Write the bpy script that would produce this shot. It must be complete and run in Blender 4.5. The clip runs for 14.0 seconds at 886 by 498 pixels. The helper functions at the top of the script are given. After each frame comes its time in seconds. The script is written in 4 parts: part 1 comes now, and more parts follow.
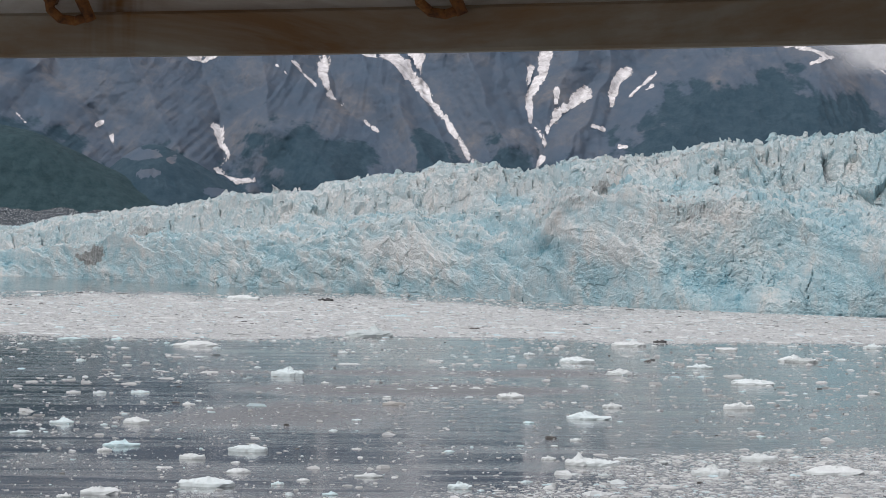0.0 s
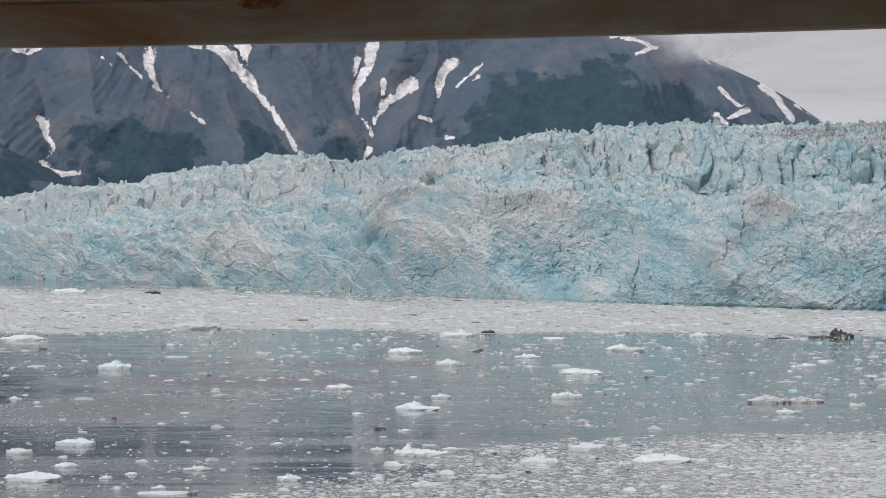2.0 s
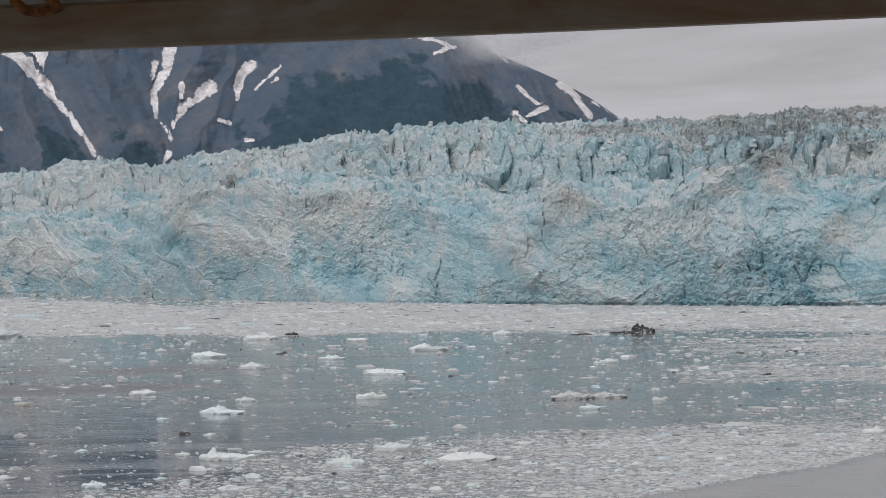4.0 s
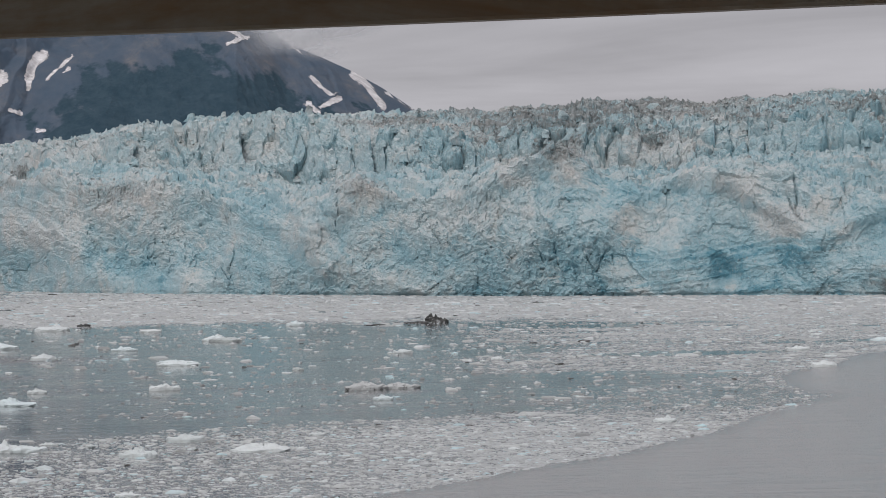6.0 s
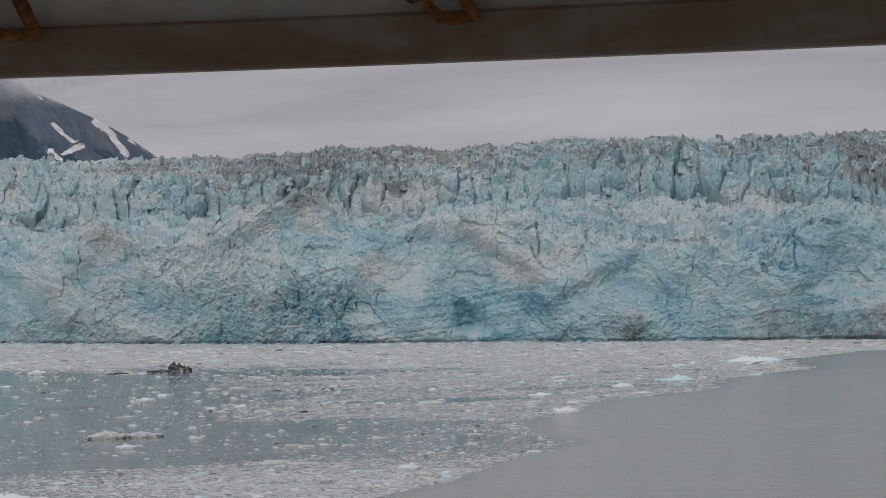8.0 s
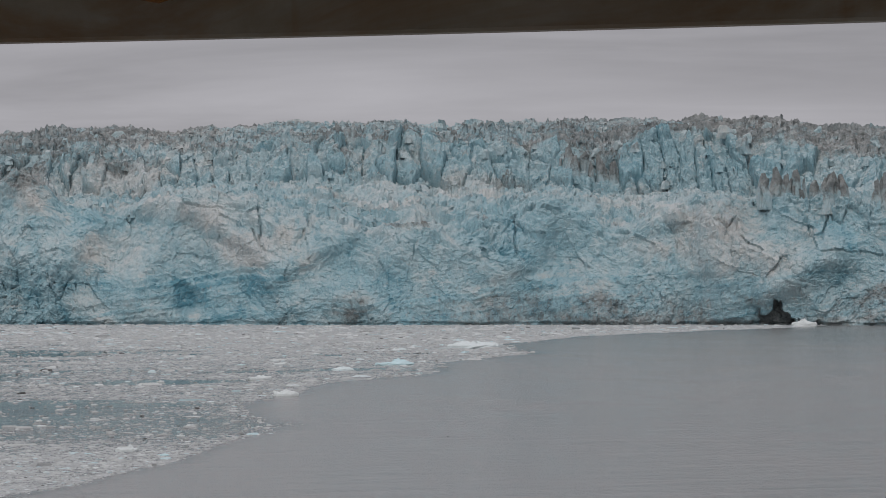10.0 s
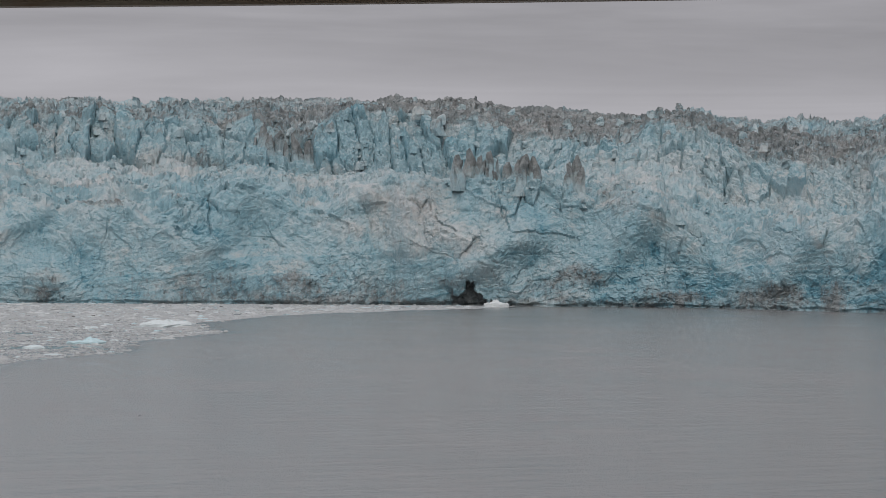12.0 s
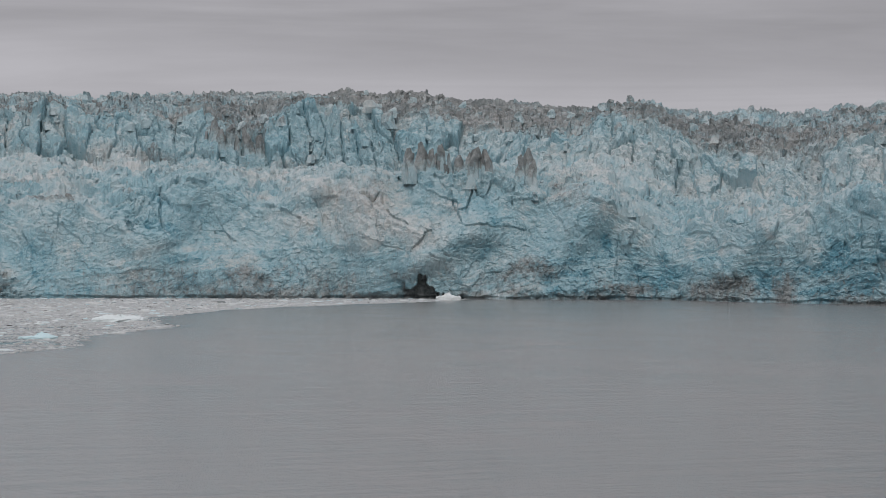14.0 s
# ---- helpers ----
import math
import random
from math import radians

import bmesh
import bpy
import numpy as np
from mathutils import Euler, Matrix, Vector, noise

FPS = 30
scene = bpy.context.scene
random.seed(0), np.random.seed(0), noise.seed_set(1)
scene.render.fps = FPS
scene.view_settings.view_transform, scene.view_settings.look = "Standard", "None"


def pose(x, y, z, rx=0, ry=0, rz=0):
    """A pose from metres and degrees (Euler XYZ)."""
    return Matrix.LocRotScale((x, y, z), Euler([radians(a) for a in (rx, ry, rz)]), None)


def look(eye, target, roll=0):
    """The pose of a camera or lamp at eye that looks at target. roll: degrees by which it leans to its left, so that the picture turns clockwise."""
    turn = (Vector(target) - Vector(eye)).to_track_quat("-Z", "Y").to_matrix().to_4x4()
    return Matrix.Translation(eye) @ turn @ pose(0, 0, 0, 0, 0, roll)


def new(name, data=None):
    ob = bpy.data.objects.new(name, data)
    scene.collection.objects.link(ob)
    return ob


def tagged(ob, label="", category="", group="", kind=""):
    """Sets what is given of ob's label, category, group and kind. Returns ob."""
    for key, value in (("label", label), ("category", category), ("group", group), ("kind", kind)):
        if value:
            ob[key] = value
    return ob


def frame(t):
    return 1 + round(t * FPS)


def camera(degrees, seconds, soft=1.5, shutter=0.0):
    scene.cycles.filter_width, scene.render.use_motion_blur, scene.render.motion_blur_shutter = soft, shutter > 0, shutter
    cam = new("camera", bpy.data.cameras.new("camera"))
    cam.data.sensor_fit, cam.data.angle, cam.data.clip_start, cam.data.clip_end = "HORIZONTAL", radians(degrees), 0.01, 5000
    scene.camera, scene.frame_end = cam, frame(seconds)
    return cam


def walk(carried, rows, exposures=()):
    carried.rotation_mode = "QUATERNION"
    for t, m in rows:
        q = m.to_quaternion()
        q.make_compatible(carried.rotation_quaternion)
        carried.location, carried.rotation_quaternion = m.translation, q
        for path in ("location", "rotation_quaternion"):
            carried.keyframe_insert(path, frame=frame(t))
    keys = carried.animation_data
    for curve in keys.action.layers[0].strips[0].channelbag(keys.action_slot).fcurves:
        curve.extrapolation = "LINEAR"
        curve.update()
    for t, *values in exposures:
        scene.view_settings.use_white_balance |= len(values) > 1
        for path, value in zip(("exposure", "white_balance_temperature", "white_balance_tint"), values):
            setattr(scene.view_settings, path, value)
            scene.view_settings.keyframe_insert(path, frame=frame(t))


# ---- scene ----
LENS = 16.52
cam = camera(LENS, 14.0, soft=0.8)
EYE = 25.0
# seconds, x, y, z, turn about x, y, z: somebody turning on the spot on a ship's deck
ROWS = [
    (0.0, -0.0000, 0.0000, 25.0000, 90.095, -0.600, 0.000),
    (0.5, 0.0030, -0.0000, 25.0000, 89.875, -0.482, -0.873),
    (1.0, 0.0060, -0.0001, 25.0000, 89.938, -0.475, -1.715),
    (1.5, 0.0084, -0.0002, 25.0000, 89.899, -0.375, -2.394),
    (2.0, 0.0113, -0.0003, 24.9999, 89.954, -0.215, -3.232),
    (2.5, 0.0142, -0.0005, 24.9997, 89.963, 0.190, -4.081),
    (3.0, 0.0174, -0.0008, 24.9996, 89.740, 0.517, -4.994),
    (3.5, 0.0208, -0.0011, 25.0006, 89.911, 0.691, -5.978),
    (3.7, 0.0222, -0.0012, 25.0011, 89.954, 0.779, -6.367),
    (5.8, 0.0362, -0.0033, 25.0052, 89.718, 0.910, -10.429),
    (6.0, 0.0376, -0.0036, 25.0056, 89.717, 0.936, -10.825),
    (6.5, 0.0422, -0.0045, 25.0066, 89.987, 0.982, -12.184),
    (7.0, 0.0467, -0.0055, 25.0064, 89.942, 1.084, -13.490),
    (7.5, 0.0496, -0.0062, 25.0062, 89.845, 1.104, -14.358),
    (8.0, 0.0539, -0.0074, 25.0078, 90.529, 1.039, -15.632),
    (8.2, 0.0558, -0.0079, 25.0076, 90.533, 0.993, -16.204),
    (10.3, 0.0741, -0.0142, 25.0050, 90.055, 0.448, -21.741),
    (10.5, 0.0761, -0.0150, 25.0048, 89.992, 0.461, -22.357),
    (11.0, 0.0806, -0.0169, 25.0042, 89.999, 0.123, -23.757),
    (11.5, 0.0854, -0.0191, 25.0031, 90.027, 0.007, -25.262),
    (12.0, 0.0895, -0.0212, 25.0020, 89.744, -0.074, -26.598),
    (12.5, 0.0921, -0.0225, 25.0009, 89.734, -0.143, -27.425),
    (13.0, 0.0922, -0.0225, 25.0006, 89.687, -0.126, -27.455),
    (13.5, 0.0921, -0.0225, 25.0003, 89.692, -0.061, -27.412),
    (14.0, 0.0924, -0.0226, 25.0000, 89.615, 0.207, -27.503),
]
# the automatic exposure closes as brighter ice fills the view
EXPOSURES = [(0.0, 0.36), (1.5, 0.34), (3.0, 0.16), (6.0, -0.02), (8.0, -0.20), (10.5, -0.23), (14.0, -0.10)]
walk(cam, [(t, pose(x, y, z, rx, ry, rz)) for t, x, y, z, rx, ry, rz in ROWS], EXPOSURES)

# ---- sky and sun ----
world = bpy.data.worlds.new("overcast_sky")
scene.world = world
world.use_nodes = True


class Nodes:
    """Short hand for building a node tree."""

    def __init__(self, tree):
        self.t = tree
        self.t.nodes.clear()

    def add(self, kind, **inputs):
        n = self.t.nodes.new("ShaderNode" + kind)
        for k, v in inputs.items():
            self.put(n, k.replace("_", " "), v)
        return n

    def put(self, n, k, v):
        s = n.inputs[int(k)] if k.isdigit() else n.inputs[k]
        if isinstance(v, bpy.types.NodeSocket):
            self.t.links.new(v, s)
        elif isinstance(v, bpy.types.Node):
            self.t.links.new(v.outputs[0], s)
        else:
            s.default_value = v

    def noise(self, vec, scale, detail=6.0, rough=0.6, distort=0.0):
        n = self.add("TexNoise", Scale=scale, Detail=detail, Roughness=rough, Distortion=distort)
        self.put(n, "Vector", vec)
        return n.outputs[0]

    def ramp(self, fac, stops):
        n = self.add("ValToRGB")
        e = n.color_ramp.elements
        while len(e) < len(stops):
            e.new(0.5)
        for el, (p, c) in zip(e, stops):
            el.position = p
            el.color = (c, c, c, 1) if isinstance(c, (int, float)) else (*c, 1)
        self.put(n, "0", fac)
        return n.outputs[0]

    def mix(self, fac, a, b, blend="MIX"):
        n = self.t.nodes.new("ShaderNodeMix")
        n.data_type, n.blend_type = "RGBA", blend
        for s, v in ((n.inputs[0], fac), (n.inputs[6], a), (n.inputs[7], b)):
            if isinstance(v, bpy.types.NodeSocket):
                self.t.links.new(v, s)
            elif isinstance(v, bpy.types.Node):
                self.t.links.new(v.outputs[0], s)
            else:
                s.default_value = (*v, 1) if isinstance(v, tuple) else v
        return n.outputs[2]

    def math(self, op, a, b=0.0, clamp=False):
        n = self.t.nodes.new("ShaderNodeMath")
        n.operation, n.use_clamp = op, clamp
        self.put(n, "0", a)
        self.put(n, "1", b)
        return n.outputs[0]

    def scaled(self, vec, x, y, z, rz=0.0):
        n = self.add("Mapping", Vector=vec)
        n.inputs["Scale"].default_value = (x, y, z)
        n.inputs["Rotation"].default_value = (0, 0, rz)
        return n.outputs[0]

    def attribute(self, name):
        n = self.t.nodes.new("ShaderNodeAttribute")
        n.attribute_name = name
        return n.outputs["Fac"]

    def bump(self, height, strength, distance):
        return self.add("Bump", Strength=strength, Distance=distance, Height=height).outputs[0]


w = Nodes(world.node_tree)
ways = w.add("TexCoord").outputs["Generated"]
up = w.add("SeparateXYZ", Vector=ways).outputs["Z"]
# stratus layers, stretched along the horizon; an overcast sky is brightest overhead
layers = w.noise(w.scaled(ways, 2.0, 2.0, 26.0), 1.6, 5.0, 0.55, 0.6)
fine = w.noise(w.scaled(ways, 6.0, 6.0, 40.0), 2.0, 6.0, 0.6, 0.3)
tone = w.math("ADD", w.math("MULTIPLY", layers, 0.95), w.math("MULTIPLY", fine, 0.22))
tone = w.math("ADD", tone, 0.44)
rise = w.ramp(up, [(0.0, 0.45), (0.06, 0.43), (0.25, 0.52), (0.6, 0.70), (1.0, 0.80)])
grey = w.mix(1.0, rise, w.mix(0.0, (0.985, 0.97, 1.035), (1, 1, 1)), "MULTIPLY")
lit = w.add("VectorMath")
lit.operation = "SCALE"
w.put(lit, "0", grey)
w.put(lit, "Scale", tone)
# the cloud deck is darkened high at the far right to fit the camera's view
side = w.add("SeparateXYZ", Vector=ways).outputs["X"]
heavy = w.math("MULTIPLY", w.ramp(side, [(0.30, 0.0), (0.58, 1.0)]), w.ramp(up, [(0.035, 0.0), (0.07, 0.28)]))
thin = w.math("SUBTRACT", 1.0, heavy)
lit2 = w.add("VectorMath")
lit2.operation = "SCALE"
w.put(lit2, "0", lit.outputs[0])
w.put(lit2, "Scale", thin)
lit = lit2
back = w.add("Background", Color=lit.outputs[0], Strength=1.0)
w.t.links.new(back.outputs[0], w.add("OutputWorld").inputs[0])

sun = bpy.data.lights.new("sun", "SUN")
sun.energy, sun.angle, sun.color = 1.2, radians(20), (1.0, 0.98, 0.95)
sun_ob = new("sun", sun)
sun_ob.matrix_world = look((-350, -500, 480), (0, 0, 0))


# ---- materials ----
def material(name):
    m = bpy.data.materials.new(name)
    m.use_nodes = True
    n = Nodes(m.node_tree)
    p = n.add("BsdfPrincipled")
    out = n.add("OutputMaterial", Surface=p)
    pos = n.add("NewGeometry").outputs["Position"]
    return m, n, p, pos


def ice_material():
    m, n, p, pos = material("glacier_ice")
    blue_shade, dirt = n.attribute("blue_shade"), n.attribute("dirt")
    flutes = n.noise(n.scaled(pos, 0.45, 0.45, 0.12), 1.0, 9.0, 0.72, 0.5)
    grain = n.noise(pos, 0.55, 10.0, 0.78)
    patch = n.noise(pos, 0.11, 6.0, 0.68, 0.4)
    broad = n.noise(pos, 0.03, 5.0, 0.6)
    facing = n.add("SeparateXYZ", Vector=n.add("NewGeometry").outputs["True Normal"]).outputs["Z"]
    # bluer and darker in hollows and gaps: shade put into the ice colour
    f = n.math("ADD", blue_shade, n.math("MULTIPLY", n.math("SUBTRACT", broad, 0.5), 0.5))
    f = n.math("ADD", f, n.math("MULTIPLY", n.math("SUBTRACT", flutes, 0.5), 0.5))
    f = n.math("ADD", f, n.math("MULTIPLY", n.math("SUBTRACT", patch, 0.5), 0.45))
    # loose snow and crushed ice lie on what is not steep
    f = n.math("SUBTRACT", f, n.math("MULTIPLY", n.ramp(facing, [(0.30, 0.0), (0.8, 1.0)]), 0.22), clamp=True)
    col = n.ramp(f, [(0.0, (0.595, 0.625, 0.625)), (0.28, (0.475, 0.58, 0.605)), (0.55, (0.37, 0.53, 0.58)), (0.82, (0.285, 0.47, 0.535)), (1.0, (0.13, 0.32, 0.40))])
    # wind-blown dust on the duller parts
    dust = n.math("MULTIPLY", n.ramp(n.noise(pos, 0.05, 6.0, 0.7), [(0.50, 0.0), (0.65, 0.55)]), n.ramp(f, [(0.35, 1.0), (0.6, 0.0)]))
    col = n.mix(dust, col, (0.62, 0.575, 0.535))
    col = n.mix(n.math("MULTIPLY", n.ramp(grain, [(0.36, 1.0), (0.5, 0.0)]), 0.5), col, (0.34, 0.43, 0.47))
    col = n.mix(n.math("MULTIPLY", n.ramp(grain, [(0.55, 0.0), (0.66, 1.0)]), 0.5), col, (0.74, 0.75, 0.75))
    # hairline cracks, mostly upright, and small pits: their dark put into the colour, without depth
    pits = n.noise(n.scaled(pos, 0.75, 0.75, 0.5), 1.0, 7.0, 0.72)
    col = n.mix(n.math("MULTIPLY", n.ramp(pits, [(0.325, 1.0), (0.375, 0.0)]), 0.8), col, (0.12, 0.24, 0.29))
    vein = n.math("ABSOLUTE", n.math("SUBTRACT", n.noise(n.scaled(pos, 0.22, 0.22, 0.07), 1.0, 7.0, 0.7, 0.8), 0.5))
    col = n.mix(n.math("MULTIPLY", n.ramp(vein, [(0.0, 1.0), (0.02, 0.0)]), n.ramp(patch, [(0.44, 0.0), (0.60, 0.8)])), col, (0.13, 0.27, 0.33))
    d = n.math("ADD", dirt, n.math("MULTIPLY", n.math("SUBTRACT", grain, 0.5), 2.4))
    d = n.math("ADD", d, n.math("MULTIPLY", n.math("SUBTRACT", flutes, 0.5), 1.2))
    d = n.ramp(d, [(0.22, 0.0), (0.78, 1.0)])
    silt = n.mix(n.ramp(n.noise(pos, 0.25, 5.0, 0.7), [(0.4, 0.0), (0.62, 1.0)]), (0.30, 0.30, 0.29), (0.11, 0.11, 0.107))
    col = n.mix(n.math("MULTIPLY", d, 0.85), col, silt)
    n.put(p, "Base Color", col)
    p.inputs["Roughness"].default_value = 0.6
    p.inputs["Specular IOR Level"].default_value = 0.2
    h = n.math("ADD", grain, n.math("MULTIPLY", flutes, 0.9))
    n.put(p, "Normal", n.bump(h, 0.85, 1.15))
    return m


def floe_material(name, stops):
    m, n, p, pos = material(name)
    rnd = n.add("ObjectInfo").outputs["Random"]
    isl = n.add("NewGeometry").outputs["Random Per Island"]
    r = n.math("FRACT", n.math("ADD", rnd, isl))
    g = n.noise(pos, 2.0, 8.0, 0.7)
    col = n.ramp(r, stops)
    col = n.mix(n.math("MULTIPLY", n.ramp(g, [(0.3, 1.0), (0.5, 0.0)]), 0.45), col, (0.46, 0.46, 0.45))
    n.put(p, "Base Color", col)
    p.inputs["Roughness"].default_value = 0.5
    p.inputs["Specular IOR Level"].default_value = 0.3
    n.put(p, "Normal", n.bump(g, 0.6, 0.25))
    return m


def dirty_material(name, silt, white):
    m, n, p, pos = material(name)
    g = n.noise(pos, 0.9, 8.0, 0.7)
    n.put(p, "Base Color", n.ramp(g, [(silt - 0.12, (0.024, 0.024, 0.024)), (silt, (0.085, 0.084, 0.082)), (white, (0.52, 0.53, 0.53))]))
    p.inputs["Roughness"].default_value = 0.6
    n.put(p, "Normal", n.bump(g, 0.9, 0.4))
    return m


def water_material():
    m, n, p, pos = material("fjord_water")
    calm = n.attribute("calm")
    silt = n.noise(n.scaled(pos, 0.006, 0.004, 1.0), 1.0, 5.0, 0.6, 0.8)
    still = n.mix(silt, (0.026, 0.036, 0.041), (0.045, 0.056, 0.059))
    sea = n.mix(calm, n.mix(silt, (0.208, 0.205, 0.202), (0.256, 0.250, 0.242)), still)
    # crushed ice that floats between the larger pieces
    mash = n.noise(n.scaled(pos, 1.0, 0.45, 1.0), 0.9, 9.0, 0.75, 0.3)
    mash2 = n.noise(pos, 0.12, 5.0, 0.6)
    cover = n.math("MULTIPLY", n.attribute("slush"), 0.85)
    cover = n.math("ADD", cover, n.math("MULTIPLY", n.math("SUBTRACT", mash, 0.5), 2.0))
    cover = n.math("ADD", cover, n.math("MULTIPLY", n.math("SUBTRACT", mash2, 0.5), 0.8))
    cover = n.math("MULTIPLY", n.ramp(cover, [(0.45, 0.0), (0.75, 1.0)]), n.ramp(n.attribute("slush"), [(0.1, 0.0), (0.5, 0.9)]))
    n.put(p, "Base Color", n.mix(cover, sea, n.mix(n.ramp(mash, [(0.35, 0.0), (0.7, 1.0)]), (0.365, 0.375, 0.378), (0.56, 0.575, 0.58))))
    slick = n.ramp(n.noise(n.scaled(pos, 0.02, 0.012, 1.0, 0.4), 1.0, 6.0, 0.62, 1.0), [(0.40, 0.0), (0.66, 1.0)])
    streak = n.ramp(n.noise(n.scaled(pos, 0.016, 0.085, 1.0, 0.06), 1.0, 6.0, 0.62, 0.9), [(0.47, 0.0), (0.66, 1.0)])
    streak = n.math("MULTIPLY", streak, calm)
    rough = n.math("ADD", n.math("SUBTRACT", n.math("ADD", 1.055, n.math("MULTIPLY", streak, 0.22)), calm), n.math("ADD", n.math("MULTIPLY", slick, 0.06), n.math("MULTIPLY", n.attribute("ruffle"), 2.6)))
    r = n.math("ADD", n.math("ADD", n.math("MULTIPLY", slick, 0.05), n.math("MULTIPLY", n.attribute("ruffle"), 0.22)), 0.025)
    r = n.math("ADD", r, n.math("ADD", n.math("MULTIPLY", streak, 0.03), n.math("MULTIPLY", n.math("SUBTRACT", 1.0, calm), 0.13)))
    n.put(p, "Roughness", n.math("ADD", r, n.math("MULTIPLY", cover, 0.6), clamp=True))
    p.inputs["IOR"].default_value = 1.33
    rip = n.noise(n.scaled(pos, 0.35, 0.9, 1.0, 0.35), 1.0, 6.0, 0.65, 0.4)
    swell = n.noise(n.scaled(pos, 0.05, 0.12, 1.0, 0.35), 1.0, 3.0, 0.5)
    cat = n.noise(n.scaled(pos, 0.5, 1.9, 1.0, 0.2), 1.0, 4.0, 0.6)
    wave = n.noise(n.scaled(pos, 0.06, 0.15, 1.0, 0.15), 1.0, 5.0, 0.68, 0.2)
    chop = n.math("MULTIPLY", wave, n.math("SUBTRACT", 14.0, n.math("MULTIPLY", calm, 13.4)))
    h = n.math("MULTIPLY", n.math("ADD", n.math("ADD", rip, swell), n.math("MULTIPLY", cat, 1.5)), rough)
    n.put(p, "Normal", n.bump(n.math("ADD", h, chop), 0.10, 0.5))
    return m


def hazy_rock_material():
    m, n, p, pos = material("hazy_mountain_rock")
    green = n.attribute("green")
    turned = n.scaled(pos, 1.0, 0.6, 1.0)
    g1 = n.noise(turned, 0.014, 9.0, 0.68)
    g2 = n.noise(n.scaled(pos, 0.045, 0.045, 0.014), 1.0, 9.0, 0.75, 0.6)
    # rock and tree colours carry a blue tint for the haze of distance
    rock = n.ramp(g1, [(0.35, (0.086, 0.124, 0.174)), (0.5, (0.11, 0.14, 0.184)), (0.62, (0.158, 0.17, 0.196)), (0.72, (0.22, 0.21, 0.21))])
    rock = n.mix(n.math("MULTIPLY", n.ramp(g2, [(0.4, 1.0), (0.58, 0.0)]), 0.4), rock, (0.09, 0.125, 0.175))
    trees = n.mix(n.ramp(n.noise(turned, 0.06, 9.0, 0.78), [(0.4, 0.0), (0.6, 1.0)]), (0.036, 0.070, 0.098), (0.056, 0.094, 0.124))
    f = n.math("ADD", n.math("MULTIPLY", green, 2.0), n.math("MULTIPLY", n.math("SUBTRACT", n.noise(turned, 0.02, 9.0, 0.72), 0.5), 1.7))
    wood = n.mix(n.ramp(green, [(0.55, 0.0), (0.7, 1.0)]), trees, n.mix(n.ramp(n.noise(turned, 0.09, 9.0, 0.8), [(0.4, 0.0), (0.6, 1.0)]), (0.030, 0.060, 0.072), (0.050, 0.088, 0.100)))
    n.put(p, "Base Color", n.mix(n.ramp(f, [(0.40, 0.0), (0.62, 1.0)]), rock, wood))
    p.inputs["Roughness"].default_value = 0.95
    p.inputs["Specular IOR Level"].default_value = 0.1
    n.put(p, "Normal", n.bump(n.math("ADD", g1, n.noise(turned, 0.05, 9.0, 0.78)), 0.6, 12.0))
    return m


def snow_material():
    m, n, p, pos = material("old_snow")
    g = n.noise(pos, 0.06, 8.0, 0.78)
    rills = n.noise(n.scaled(pos, 0.16, 0.16, 0.05), 1.0, 8.0, 0.75)
    n.put(p, "Base Color", n.ramp(g, [(0.34, (0.30, 0.28, 0.28)), (0.46, (0.55, 0.53, 0.535)), (0.6, (0.80, 0.78, 0.79))]))
    p.inputs["Roughness"].default_value = 0.8
    # the edge melts out in rills
    a = n.math("ADD", n.attribute("cover"), n.math("MULTIPLY", n.math("SUBTRACT", rills, 0.5), 1.5))
    n.put(p, "Alpha", n.ramp(a, [(0.42, 0.0), (0.58, 1.0)]))
    return m


def moraine_material():
    m, n, p, pos = material("moraine_rubble")
    g = n.noise(n.scaled(pos, 0.5, 0.5, 1.2), 1.0, 8.0, 0.8)
    n.put(p, "Base Color", n.ramp(g, [(0.42, (0.022, 0.032, 0.042)), (0.54, (0.045, 0.056, 0.068)), (0.59, (0.5, 0.53, 0.55))]))
    p.inputs["Roughness"].default_value = 0.9
    return m


def paint_material(name, light, dark, stain):
    m, n, p, pos = material(name)
    g = n.noise(pos, 9.0, 8.0, 0.7)
    runs = n.noise(n.scaled(pos, 2.4, 2.4, 9.0), 1.0, 6.0, 0.68, 0.5)
    streak = n.noise(n.scaled(pos, 14.0, 14.0, 1.2), 1.0, 4.0, 0.6)
    base = n.mix(n.ramp(g, [(0.4, 0.0), (0.7, 1.0)]), light, dark)
    rust = n.mix(g, (0.15, 0.06, 0.012), (0.34, 0.17, 0.05))
    f = n.math("ADD", n.ramp(runs, [(0.44, 0.0), (0.66, stain)]), n.ramp(streak, [(0.64, 0.0), (0.74, 0.6)]), clamp=True)
    n.put(p, "Base Color", n.mix(f, base, rust))
    p.inputs["Roughness"].default_value = 0.5
    n.put(p, "Normal", n.bump(g, 0.2, 0.002))
    return m


def rust_material():
    m, n, p, pos = material("rusted_steel")
    g = n.noise(pos, 60.0, 6.0, 0.7)
    n.put(p, "Base Color", n.ramp(g, [(0.35, (0.08, 0.03, 0.015)), (0.55, (0.30, 0.12, 0.03)), (0.7, (0.44, 0.24, 0.09))]))
    p.inputs["Roughness"].default_value = 0.85
    return m


# paint of the unseen deck, lightened to bounce light onto the girder
def deck_material():
    m, n, p, pos = material("deck_paint")
    g = n.noise(pos, 3.0, 6.0, 0.7)
    n.put(p, "Base Color", n.mix(g, (0.42, 0.40, 0.37), (0.55, 0.53, 0.50)))
    p.inputs["Roughness"].default_value = 0.6
    return m


